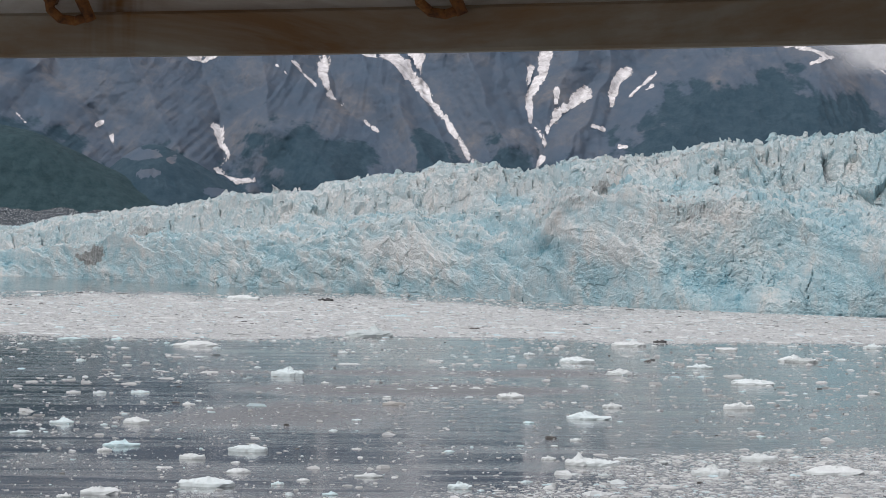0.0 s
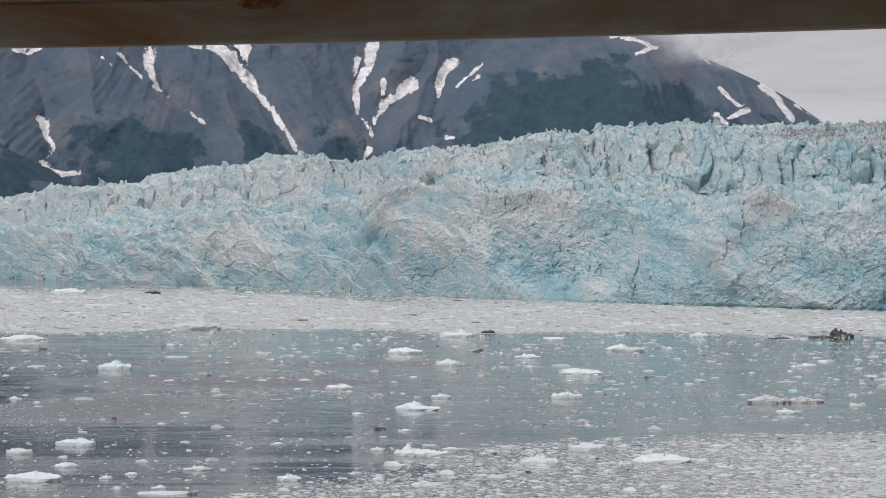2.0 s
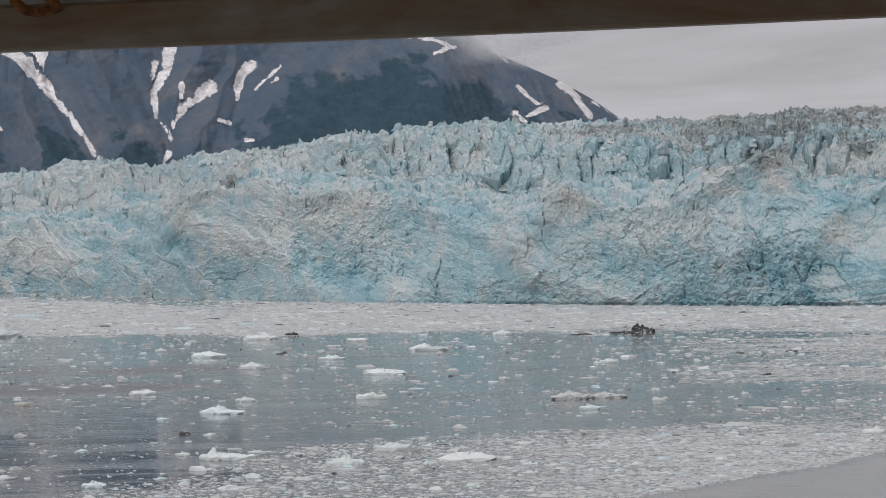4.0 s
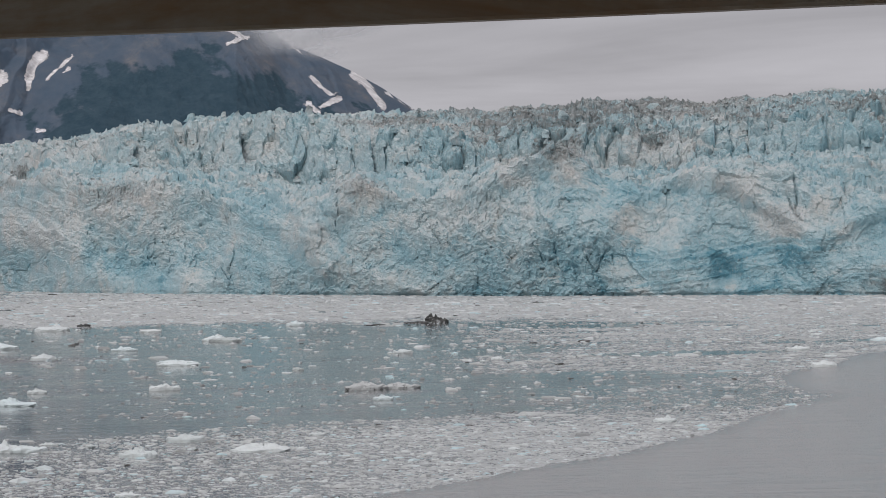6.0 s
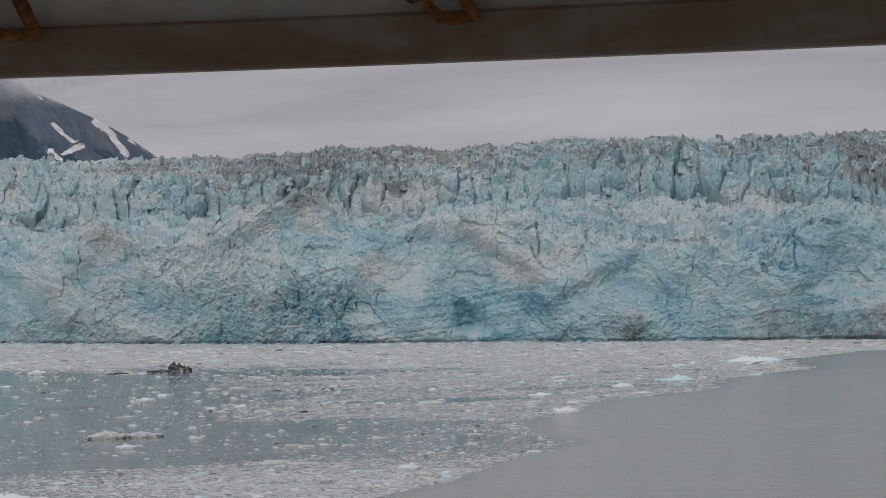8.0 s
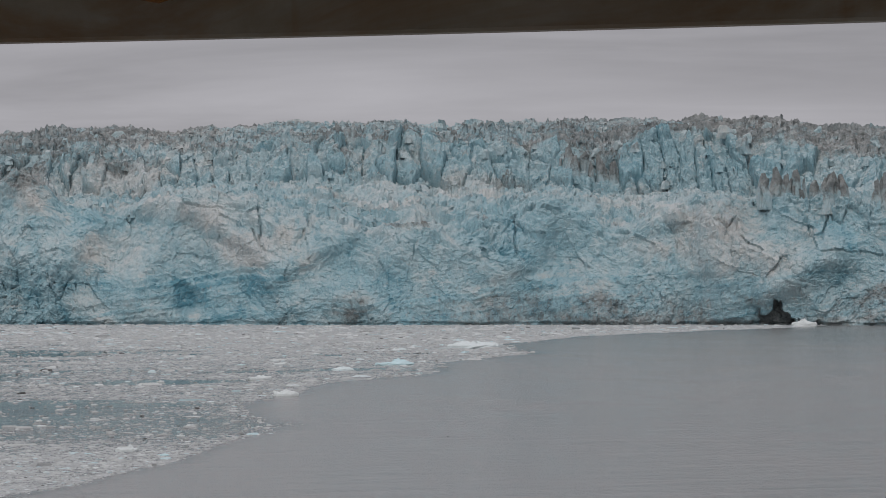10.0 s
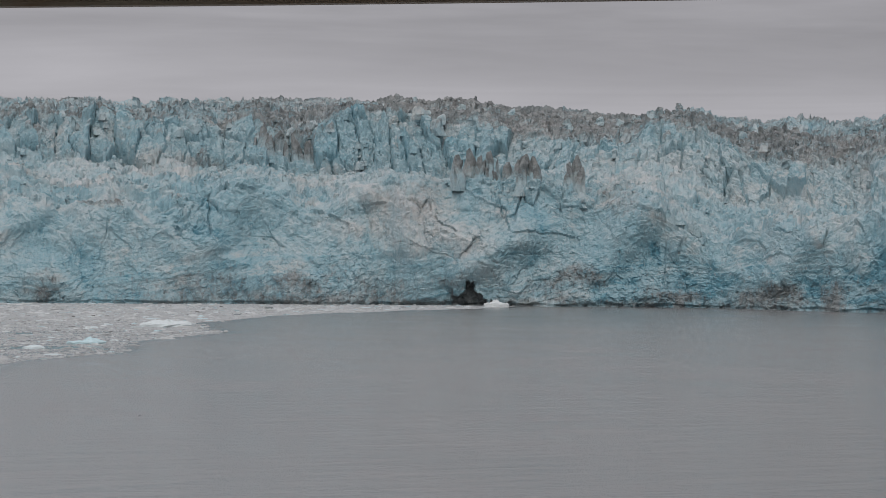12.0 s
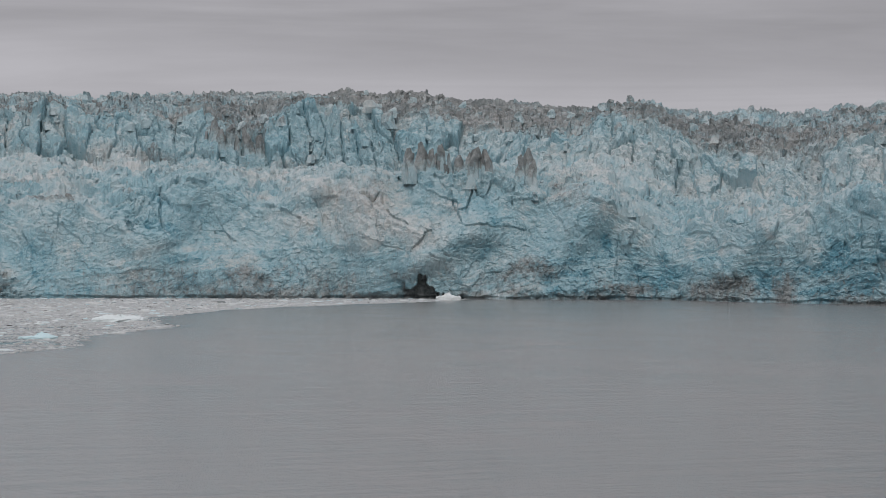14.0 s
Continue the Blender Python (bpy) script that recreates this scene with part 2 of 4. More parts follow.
def cloud_material():
    m = bpy.data.materials.new("cloud_vapour")
    m.use_nodes = True
    n = Nodes(m.node_tree)
    pos = n.add("NewGeometry").outputs["Position"]
    thick = n.attribute("thick")
    a = n.noise(pos, 0.014, 7.0, 0.6, 0.8)
    f = n.math("MULTIPLY", thick, n.math("ADD", n.math("MULTIPLY", n.math("SUBTRACT", a, 0.5), 3.0), 1.0), clamp=True)
    d = n.add("BsdfDiffuse")
    d.inputs[0].default_value = (0.46, 0.46, 0.47, 1)
    tl = n.add("BsdfTranslucent")
    tl.inputs[0].default_value = (0.42, 0.42, 0.43, 1)
    body = n.add("AddShader")
    n.t.links.new(d.outputs[0], body.inputs[0])
    n.t.links.new(tl.outputs[0], body.inputs[1])
    mixer = n.add("MixShader")
    n.put(mixer, "0", f)
    n.t.links.new(n.add("BsdfTransparent").outputs[0], mixer.inputs[1])
    n.t.links.new(body.outputs[0], mixer.inputs[2])
    n.add("OutputMaterial", Surface=mixer)
    return m


ICE, WATER = ice_material(), water_material()
BRASH = floe_material("brash_grey_ice", [(0.0, (0.325, 0.335, 0.335)), (0.12, (0.445, 0.455, 0.455)), (0.6, (0.56, 0.575, 0.575)), (0.85, (0.62, 0.65, 0.655)), (0.97, (0.50, 0.64, 0.68)), (0.993, (0.08, 0.075, 0.07))])
FLOE = floe_material("floe_white_ice", [(0.0, (0.60, 0.64, 0.645)), (0.4, (0.69, 0.72, 0.72)), (0.7, (0.64, 0.73, 0.75)), (0.92, (0.52, 0.70, 0.74)), (1.0, (0.46, 0.44, 0.42))])
DEBRIS, STAINED = dirty_material("debris_ice", 0.56, 0.72), dirty_material("stained_ice", 0.36, 0.45)
HAZY_ROCK, SNOW, MORAINE = hazy_rock_material(), snow_material(), moraine_material()
PAINT, WEB_PAINT = paint_material("rusty_paint", (0.38, 0.33, 0.26), (0.30, 0.25, 0.18), 0.9), paint_material("white_paint", (0.74, 0.72, 0.68), (0.6, 0.57, 0.52), 0.55)
RUST, DECK, CLOUD = rust_material(), deck_material(), cloud_material()


# ---- noise on arrays ----
def cell_hash(ix, iy, iz, seed):
    n = (ix.astype(np.int64) * 374761393 + iy.astype(np.int64) * 668265263 + iz.astype(np.int64) * 1442695041 + seed * 1274126177) & 0xFFFFFFFF
    n = ((n ^ (n >> 13)) * 1274126177) & 0xFFFFFFFF
    n = ((n ^ (n >> 15)) * 2246822519) & 0xFFFFFFFF
    return ((n ^ (n >> 16)) & 0xFFFFFF) / float(0x1000000)


def value_noise(x, y, z, seed):
    ix, iy, iz = np.floor(x), np.floor(y), np.floor(z)
    fx, fy, fz = x - ix, y - iy, z - iz
    fx, fy, fz = (f * f * (3 - 2 * f) for f in (fx, fy, fz))
    out = 0
    for a in (0, 1):
        for b in (0, 1):
            for c in (0, 1):
                out = out + cell_hash(ix + a, iy + b, iz + c, seed) * (fx if a else 1 - fx) * (fy if b else 1 - fy) * (fz if c else 1 - fz)
    return out


def fbm(x, y, z, octaves=5, seed=1, gain=0.5):
    """Fractal noise, about -1 to 1."""
    total, amp, norm = 0, 1.0, 0
    for k in range(octaves):
        total = total + amp * (2 * value_noise(x * 2**k + 17 * k, y * 2**k, z * 2**k, seed + k) - 1)
        norm += amp
        amp *= gain
    return total / norm * 1.6


def smooth(a, b, x):
    t = np.clip((x - a) / (b - a), 0, 1)
    return t * t * (3 - 2 * t)


# ---- mesh helpers ----
def sheet(name, co, mat, attributes=(), flat=True, keep=None):
    """A grid of points (rows, columns, 3) as one mesh; keep: the quads to build."""
    rows, cols = co.shape[:2]
    idx = np.arange(rows * cols).reshape(rows, cols)
    quads = np.stack([idx[:-1, :-1], idx[:-1, 1:], idx[1:, 1:], idx[1:, :-1]], -1).reshape(-1, 4)
    verts = co.reshape(-1, 3)
    values = {k: np.asarray(v, dtype=np.float32).reshape(-1) for k, v in attributes}
    if keep is not None:
        quads = quads[keep.reshape(-1)]
        used, inv = np.unique(quads, return_inverse=True)
        quads, verts = inv.reshape(-1, 4), verts[used]
        values = {k: v[used] for k, v in values.items()}
    return raw_mesh(name, verts, quads, mat, values, flat)


def raw_mesh(name, verts, faces, mat, values=None, flat=True):
    me = bpy.data.meshes.new(name)
    n, k = faces.shape
    me.vertices.add(len(verts))
    me.vertices.foreach_set("co", np.ascontiguousarray(verts, dtype=np.float32).ravel())
    me.loops.add(n * k)
    me.loops.foreach_set("vertex_index", np.ascontiguousarray(faces, dtype=np.int32).ravel())
    me.polygons.add(n)
    me.polygons.foreach_set("loop_start", np.arange(0, n * k, k, dtype=np.int32))
    me.update(calc_edges=True)
    me.polygons.foreach_set("use_smooth", np.full(n, not flat))
    for key, v in (values or {}).items():
        me.attributes.new(key, "FLOAT", "POINT").data.foreach_set("value", np.ascontiguousarray(v, dtype=np.float32))
    me.materials.append(mat)
    return me


def part(name, mesh, parent, label=""):
    ob = new(name, mesh)
    ob.parent = parent
    return tagged(ob, label)


def bm_mesh(name, bm, mat, flat=True):
    me = bpy.data.meshes.new(name)
    bm.normal_update()
    bm.to_mesh(me)
    bm.free()
    for p in me.polygons:
        p.use_smooth = not flat
    me.materials.append(mat)
    return me


def box(bm, x0, x1, y0, y1, z0, z1):
    vs = [bm.verts.new((x, y, z)) for x in (x0, x1) for y in (y0, y1) for z in (z0, z1)]
    for f in ((0, 1, 3, 2), (4, 6, 7, 5), (0, 4, 5, 1), (2, 3, 7, 6), (0, 2, 6, 4), (1, 5, 7, 3)):
        bm.faces.new([vs[i] for i in f])


# ---- the fjord ----
BEARINGS = [-10.5, -8.26, -4.06, 0.5, 3.25, 7.5, 9.95, 12.6, 16.5, 19.7, 22.9, 27.7, 31.3, 35.5, 38.5]
FRONT = [3450, 2952, 2182, 1764, 1473, 1315, 1252, 1195, 1157, 1121, 1108, 1077, 1059, 981, 940]
# where the drifting ice ends towards the open water: distance from the ship, bearing
EDGE_R = [250, 306, 342, 377, 410, 440, 459, 475, 493, 527, 566, 605, 649, 672, 710, 755, 790, 820, 867, 950, 1011, 1042, 1100]
EDGE_B = [5.5, 11.1, 14.2, 15.9, 16.6, 17.6, 18.2, 17.5, 17.2, 17.3, 18.2, 18.5, 20.7, 20.9, 20.8, 21.9, 22.7, 22.1, 22.0, 23.6, 26.0, 27.4, 28.6]


def front_distance(b):
    d = sum(np.interp(b + k, BEARINGS, FRONT) for k in (-0.9, -0.45, 0, 0.45, 0.9)) / 5
    return d


def drift_edge(r):
    wob = 0.1 + 0.2 * fbm(r / 14, r * 0, r * 0 + 3.3, 4, 71)
    return np.interp(r, EDGE_R, EDGE_B) + wob


def build_water():
    b = np.radians(np.concatenate([np.linspace(-180, -14, 24), np.linspace(-12, 40, 261), np.linspace(42, 180, 22)]))
    r = np.concatenate([[0.5, 20, 80, 150], np.geomspace(220, 1500, 190), [1700, 2100, 2600, 3200, 4000, 5500, 9000]])
    B, R = np.meshgrid(b, r)
    deg = np.degrees(B)
    calm = smooth(0.6, -0.9, deg - np.interp(R, EDGE_R, EDGE_B))
    co = np.stack([R * np.sin(B), R * np.cos(B), R * 0], -1)
    # ruffled patches, placed where the camera's view has brighter water: x, y, half width, half depth
    ruffle = np.zeros(R.shape)
    for px, py, pw, pd in ((-24, 470, 20, 34), (-2, 560, 34, 26), (10, 640, 50, 26)):
        g = np.exp(-(((co[..., 0] - px) / pw) ** 2) - ((co[..., 1] - py) / pd) ** 2)
        ruffle = np.maximum(ruffle, g)
    ruffle = smooth(0.2, 0.95, ruffle + 0.4 * fbm(co[..., 0] / 24, co[..., 1] / 40, R * 0, 4, 201))
    slush = pack_density(deg, np.clip(R, 255, 1900))[1] * (0.52 + 0.48 * smooth(640, 900, R) + 0.3 * smooth(6, 12, deg) * smooth(900, 640, R)) * smooth(240, 300, R) * smooth(front_distance(deg) + 30, front_distance(deg), R)
    me = sheet("water", co, WATER, [("calm", calm), ("ruffle", ruffle), ("slush", slush)], flat=False)
    tagged(new("water", me), "calm grey silty fjord water with faint ripples", "water", kind="structure")



# ---- the glacier ----
TOP_B = [-10.5, -8.26, -7.74, -7.23, -6.39, -5.55, -5.13, -4.29, -4.08, -3.66, -3.02, -2.49, -2.28, -1.54, -1.07, -0.69, -0.27, 0.05, 0.47, 0.79, 1.22, 1.85, 2.27, 2.91, 3.54, 3.75, 3.96, 4.6, 5.12, 5.44, 5.96, 6.12, 6.59, 7.22, 7.53, 7.94, 8.47, 9.21, 10.37, 10.89, 11.16, 11.58, 11.73, 12.22, 13.27, 13.28, 14.24, 15.4, 15.83, 16.46, 17.2, 17.94, 18.58, 18.89, 19.63, 20.57, 21.71, 21.81, 23.3, 24.25, 24.78, 25.31, 25.84, 26.37, 27.22, 27.96, 28.38, 28.9, 29.54, 30.06, 30.79, 31.28, 31.31, 31.94, 32.13, 32.55, 33.07, 33.49, 34.23, 34.96, 35.37, 35.76, 38.5]
TOP_Z = [44.1, 48.1, 48.9, 56.6, 59.1, 64.1, 61.8, 66.1, 71.5, 67.2, 66.3, 67.7, 75.7, 76.5, 79.6, 75.8, 81.8, 83.7, 80.8, 77.5, 71.9, 73.2, 78.8, 79.8, 76.0, 74.7, 80.0, 81.4, 82.6, 79.3, 76.4, 85.0, 85.8, 83.7, 84.8, 85.1, 83.8, 84.5, 83.0, 84.0, 83.0, 84.3, 83.5, 84.3, 82.7, 85.3, 84.7, 84.9, 82.7, 85.2, 82.7, 85.5, 84.3, 82.8, 84.8, 83.2, 82.6, 83.8, 83.9, 83.6, 83.4, 81.5, 83.8, 82.1, 83.0, 78.2, 79.7, 77.1, 76.9, 75.8, 74.6, 77.4, 77.3, 73.8, 74.0, 71.8, 74.1, 72.1, 71.5, 72.0, 72.1, 73.9, 73.9]
# the brow of the sea cliff, the foot of the serac wall behind it, and the wall's upper edge: bearings and heights read
# off the camera's view
MID_B = [-10.5, -8.26, -7.64, -6.38, -6.12, -5.54, -4.81, -4.18, -3.54, -2.8, -1.96, -1.43, -0.68, -0.15, 0.7, 1.44, 1.84, 2.12, 2.81, 3.48, 4.01, 4.54, 4.86, 6.23, 6.55, 7.13, 8.14, 8.7, 9.34, 9.72, 10.28, 11.13, 11.98, 12.63,
         13.06, 13.58, 13.83, 14.31, 14.73, 15.37, 15.91, 17.39, 17.91, 18.75, 19.38, 20.01, 21.06, 22.34, 22.76, 23.61, 24.14, 24.99, 25.84, 26.68, 27.11, 28.16, 28.8, 29.37, 30.43, 30.85, 31.38, 31.91, 32.22, 33.17, 34.01, 34.85, 35.68, 38.5]
MID_Z = [16, 20, 26, 28, 41, 34, 31.6, 35.7, 31.6, 33.5, 39, 42.6, 43.6, 36.8, 29, 28.5, 33, 54, 55, 54.5, 50, 46, 51, 50, 41.5, 37, 37.6, 42.8, 48, 43, 43.5, 40.6, 49.5, 58,
         63, 54, 41.6, 41.8, 35.6, 44, 48, 50, 43, 42, 34.4, 40, 37.8, 43.6, 45, 37.6, 33.4, 39, 43, 43, 46, 46, 44, 36.8, 35.7, 31.3, 25.3, 23.7, 28.5, 29, 30.7, 35.6, 36, 36]
TROUGH_B = [-10.5, -8.26, -5.12, -3.02, -0.9, 0.9, 2.28, 3.3, 4.96, 6.24, 7.29, 8.35, 9.41, 10.25, 11.51, 12.55, 13.68, 14.74, 15.8, 16.44, 17.92, 20.03, 21.07, 22.34, 23.08, 24.46, 25.52, 26.58, 28.69, 29.22, 30.27, 31.1, 31.8, 32.86, 33.38, 34.22, 35.06, 38.5]
TROUGH_Z = [22, 26, 38.5, 45.8, 53, 58, 57.8, 64, 59.9, 55.8, 54.2, 51.3, 50.5, 55, 48, 45, 49.6, 49, 52.5, 53.7, 55.6, 56, 51.8, 49.5, 49.4, 47, 51, 45.5, 44, 46, 50, 51, 37, 33, 39.7, 36, 37, 36]
WALL_B = [-10.5, -8.26, -6.18, -4.08, -1.96, 0.15, 2.27, 4.39, 6.14, 7.3, 8.36, 9.42, 10.47, 11.52, 12.6, 14.44, 15.29, 16.88, 18.99, 21.08, 22.87, 23.93, 24.99, 26.69, 27.85, 29.38, 30.44, 31.49, 32.33, 33.39, 34.01, 35.48, 38.5]
WALL_Z = [34, 40, 50, 62, 68, 75, 71, 76, 81, 78.8, 75.3, 71.5, 70, 66, 69, 68.9, 66, 71.6, 70.9, 68.7, 70.4, 67.9, 74, 71.5, 66.7, 63, 65, 62, 53.3, 54.3, 52.3, 55.5, 56]
# buttresses on the cliff, placed from the camera's view: bearing and height of both ends, how far they stand out, half
# width in metres
SPURS = [(15.03, 10, 15.91, 46.9, 5, 9), (11.55, 42.9, 13.0, 62, 7, 9), (13.5, 12, 14.31, 40.2, 5, 9), (17.68, 18, 19.06, 34.5, 6, 7), (8.3, 24, 9.28, 48, 7, 9), (15.91, 47, 17.79, 21.4, 6, 6), (2.12, 55, 1.76, 33, 12, 10), (-1.52, 6, -1.0, 42, 8, 9),
         (8.14, 36.8, 8.66, 12, 7, 8), (22.76, 44.9, 22.2, 25, 9, 8), (22.76, 44.9, 23.72, 37, 5, 6), (23.93, 33, 24.99, 39, 7, 6), (26.0, 8, 25.8, 43, 10, 11), (26.82, 11.9, 28.2, 25.9, 7, 8), (30.43, 34, 29.37, 14, 9, 10), (33.49, 25, 32.8, 10, 7, 7)]
# silt lying on knolls and ledges: bearing, height, half widths, how much
SILT = [(2.4, 53, 0.4, 5, 0.26), (2.95, 59, 0.2, 3, 0.6), (4.3, 47, 0.7, 6, 0.36), (9.3, 45, 0.45, 6, 0.22), (13.0, 59, 0.45, 8, 0.55), (14.9, 66, 1.0, 5, 0.42), (23.7, 61, 0.7, 4, 0.45), (22.2, 53, 0.4, 4, 0.3),
        (29.9, 36, 0.4, 5, 0.36), (33.9, 55, 1.2, 4, 0.5), (20.1, 37.5, 0.45, 1.1, 0.55), (26.1, 40, 0.7, 5, 0.22), (-5.6, 42, 0.4, 4, 0.5), (19.2, 9, 0.4, 6, 0.35)]


# pale warm dust on the older knolls: bearing, height, half widths
DUST = [(2.0, 46, 0.35, 12), (2.6, 54, 0.6, 5), (4.2, 40, 0.8, 9), (5.2, 47, 0.6, 6), (9.2, 42, 0.5, 7), (12.3, 50, 0.6, 7), (13.2, 52, 0.5, 9), (14.8, 58, 1.0, 8), (16.2, 42, 0.6, 5), (17.2, 28, 0.5, 6), (21.5, 52, 0.8, 5), (25.9, 30, 0.8, 12), (19.2, 8, 0.5, 6)]
# whiter falls and bluer hollows, coloured to bring out relief the light leaves flat
FALLS = [(-0.9, 24, 0.55, 14, -0.42), (1.0, 20, 0.7, 10, 0.14), (3.4, 30, 0.8, 9, -0.34), (5.8, 12, 2.2, 7, 0.16), (2.15, 28, 0.22, 6, 0.34), (10.6, 32, 0.8, 7, -0.28), (14.6, 26, 0.5, 8, -0.24), (7.5, 30, 0.4, 10, 0.2),
         (14.2, 38, 0.3, 6, 0.24), (16.9, 13, 1.1, 8, 0.20), (18.9, 30, 0.7, 5, 0.12), (19.9, 46, 0.7, 5, -0.25), (22.2, 28, 0.9, 7, 0.14), (26.3, 28, 0.7, 12, -0.32), (29.3, 27, 1.2, 9, 0.10), (30.9, 48, 1.0, 8, -0.30), (35.3, 22, 0.7, 16, 0.20),
         (12.0, 34, 0.7, 6, -0.24), (-3.5, 12, 0.8, 9, 0.16), (24.4, 44, 0.6, 4, -0.25), (17.3, 32, 0.5, 4, -0.25)]


def facets(x, y, seed, tilt=1.0):
    """Broken faces: every plan cell is a plane of its own height and tilt. About -1 to 1."""
    ix, iy = np.floor(x), np.floor(y)
    best, out = np.full(x.shape, 9.0), np.zeros(x.shape)
    zero = np.zeros(1)
    for a in (-1, 0, 1):
        for b in (-1, 0, 1):
            cx, cy = ix + a, iy + b
            dx = cx + cell_hash(cx, cy, zero, seed) - x
            dy = cy + cell_hash(cx, cy, zero, seed + 1) - y
            d = dx * dx + dy * dy
            h = 2 * cell_hash(cx, cy, zero, seed + 3) - 1
            h = h + tilt * (dx * (2 * cell_hash(cx, cy, zero, seed + 4) - 1) + dy * (2 * cell_hash(cx, cy, zero, seed + 5) - 1)) * 1.6
            out = np.where(d < best, h, out)
            best = np.minimum(best, d)
    return out


def scallops(x, y, seed):
    """Shell-shaped hollows with sharp ridges between, as ice breaks. About -0.5 to 0.5, without steps."""
    ix, iy = np.floor(x), np.floor(y)
    best = np.full(x.shape, 9.0)
    zero = np.zeros(1)
    for a in (-1, 0, 1):
        for b in (-1, 0, 1):
            cx, cy = ix + a, iy + b
            dx = cx + cell_hash(cx, cy, zero, seed) - x
            dy = cy + cell_hash(cx, cy, zero, seed + 1) - y
            d = dx * dx + dy * dy + 0.5 * cell_hash(cx, cy, zero, seed + 2)
            d = d + 0.5 * (dx * (2 * cell_hash(cx, cy, zero, seed + 4) - 1) + dy * (2 * cell_hash(cx, cy, zero, seed + 5) - 1))
            best = np.minimum(best, d)
    return best - 0.38


ICE_COLS = 1950
ICE_DEG = np.linspace(-9.8, 37.2, ICE_COLS)
CLIFF_T = np.linspace(0, 1, 118)
SETBACK = np.concatenate([4 * CLIFF_T + 8 * CLIFF_T**3, np.linspace(12, 80, 50)[1:], np.linspace(80, 110, 76)[1:], np.linspace(110, 232, 48)[1:], 232 + 110 * np.linspace(0, 1, 6)[1:]])
SLOPE_ROW, WALL_ROW, FIELD_ROW, ICE_ROWS = 118, 167, 242, len(SETBACK)
CREST_ROW = FIELD_ROW + 47


def fbm2(x, y, octaves=4, seed=1, gain=0.5):
    """Fractal noise on a plane, about -1 to 1."""
    total, amp, norm = 0, 1.0, 0
    zero = np.zeros(1)
    for k in range(octaves):
        px, py = x * 2**k + 17 * k, y * 2**k
        ix, iy = np.floor(px), np.floor(py)
        fx, fy = px - ix, py - iy
        fx, fy = fx * fx * (3 - 2 * fx), fy * fy * (3 - 2 * fy)
        n = 0
        for a in (0, 1):
            for b in (0, 1):
                n = n + cell_hash(ix + a, iy + b, zero, seed + k) * (fx if a else 1 - fx) * (fy if b else 1 - fy)
        total, norm, amp = total + amp * (2 * n - 1), norm + amp, amp * gain
    return total / norm * 1.6


def slabs(x, y, seed):
    """Upstanding blocks with gaps between: their height (-1 to 1), each with a slanting face, and the gaps (0 to 1)."""
    ix, iy = np.floor(x), np.floor(y)
    f1, f2, out = np.full(x.shape, 9.0), np.full(x.shape, 9.0), np.zeros(x.shape)
    zero = np.zeros(1)
    for a in (-1, 0, 1):
        for b in (-1, 0, 1):
            cx, cy = ix + a, iy + b
            dx = cx + 0.1 + 0.8 * cell_hash(cx, cy, zero, seed) - x
            dy = cy + 0.1 + 0.8 * cell_hash(cx, cy, zero, seed + 1) - y
            d = np.abs(dx) ** 1.5 + np.abs(dy) ** 1.5
            h = 2 * cell_hash(cx, cy, zero, seed + 3) - 1 + 1.1 * dx * (2 * cell_hash(cx, cy, zero, seed + 4) - 1) + 1.1 * dy * (2 * cell_hash(cx, cy, zero, seed + 5) - 1)
            near = d < f1
            f2 = np.where(near, f1, np.minimum(f2, d))
            out = np.where(near, h, out)
            f1 = np.where(near, d, f1)
    return out, smooth(0.11, 0.02, f2 - f1)


def along_front(deg):
    base = front_distance(deg)
    lateral = np.radians(np.diff(deg)) * base[1:]
    # mostly distance across the camera's view, so oblique ice isn't squeezed in it
    return np.concatenate([[0], np.cumsum(lateral + 0.08 * np.abs(np.diff(base)))])


ALONG = along_front(ICE_DEG)


def eased(deg, bearings, heights, wide):
    return sum(np.interp(deg + k * wide, bearings, heights) for k in (-1, 0, 1)) / 3


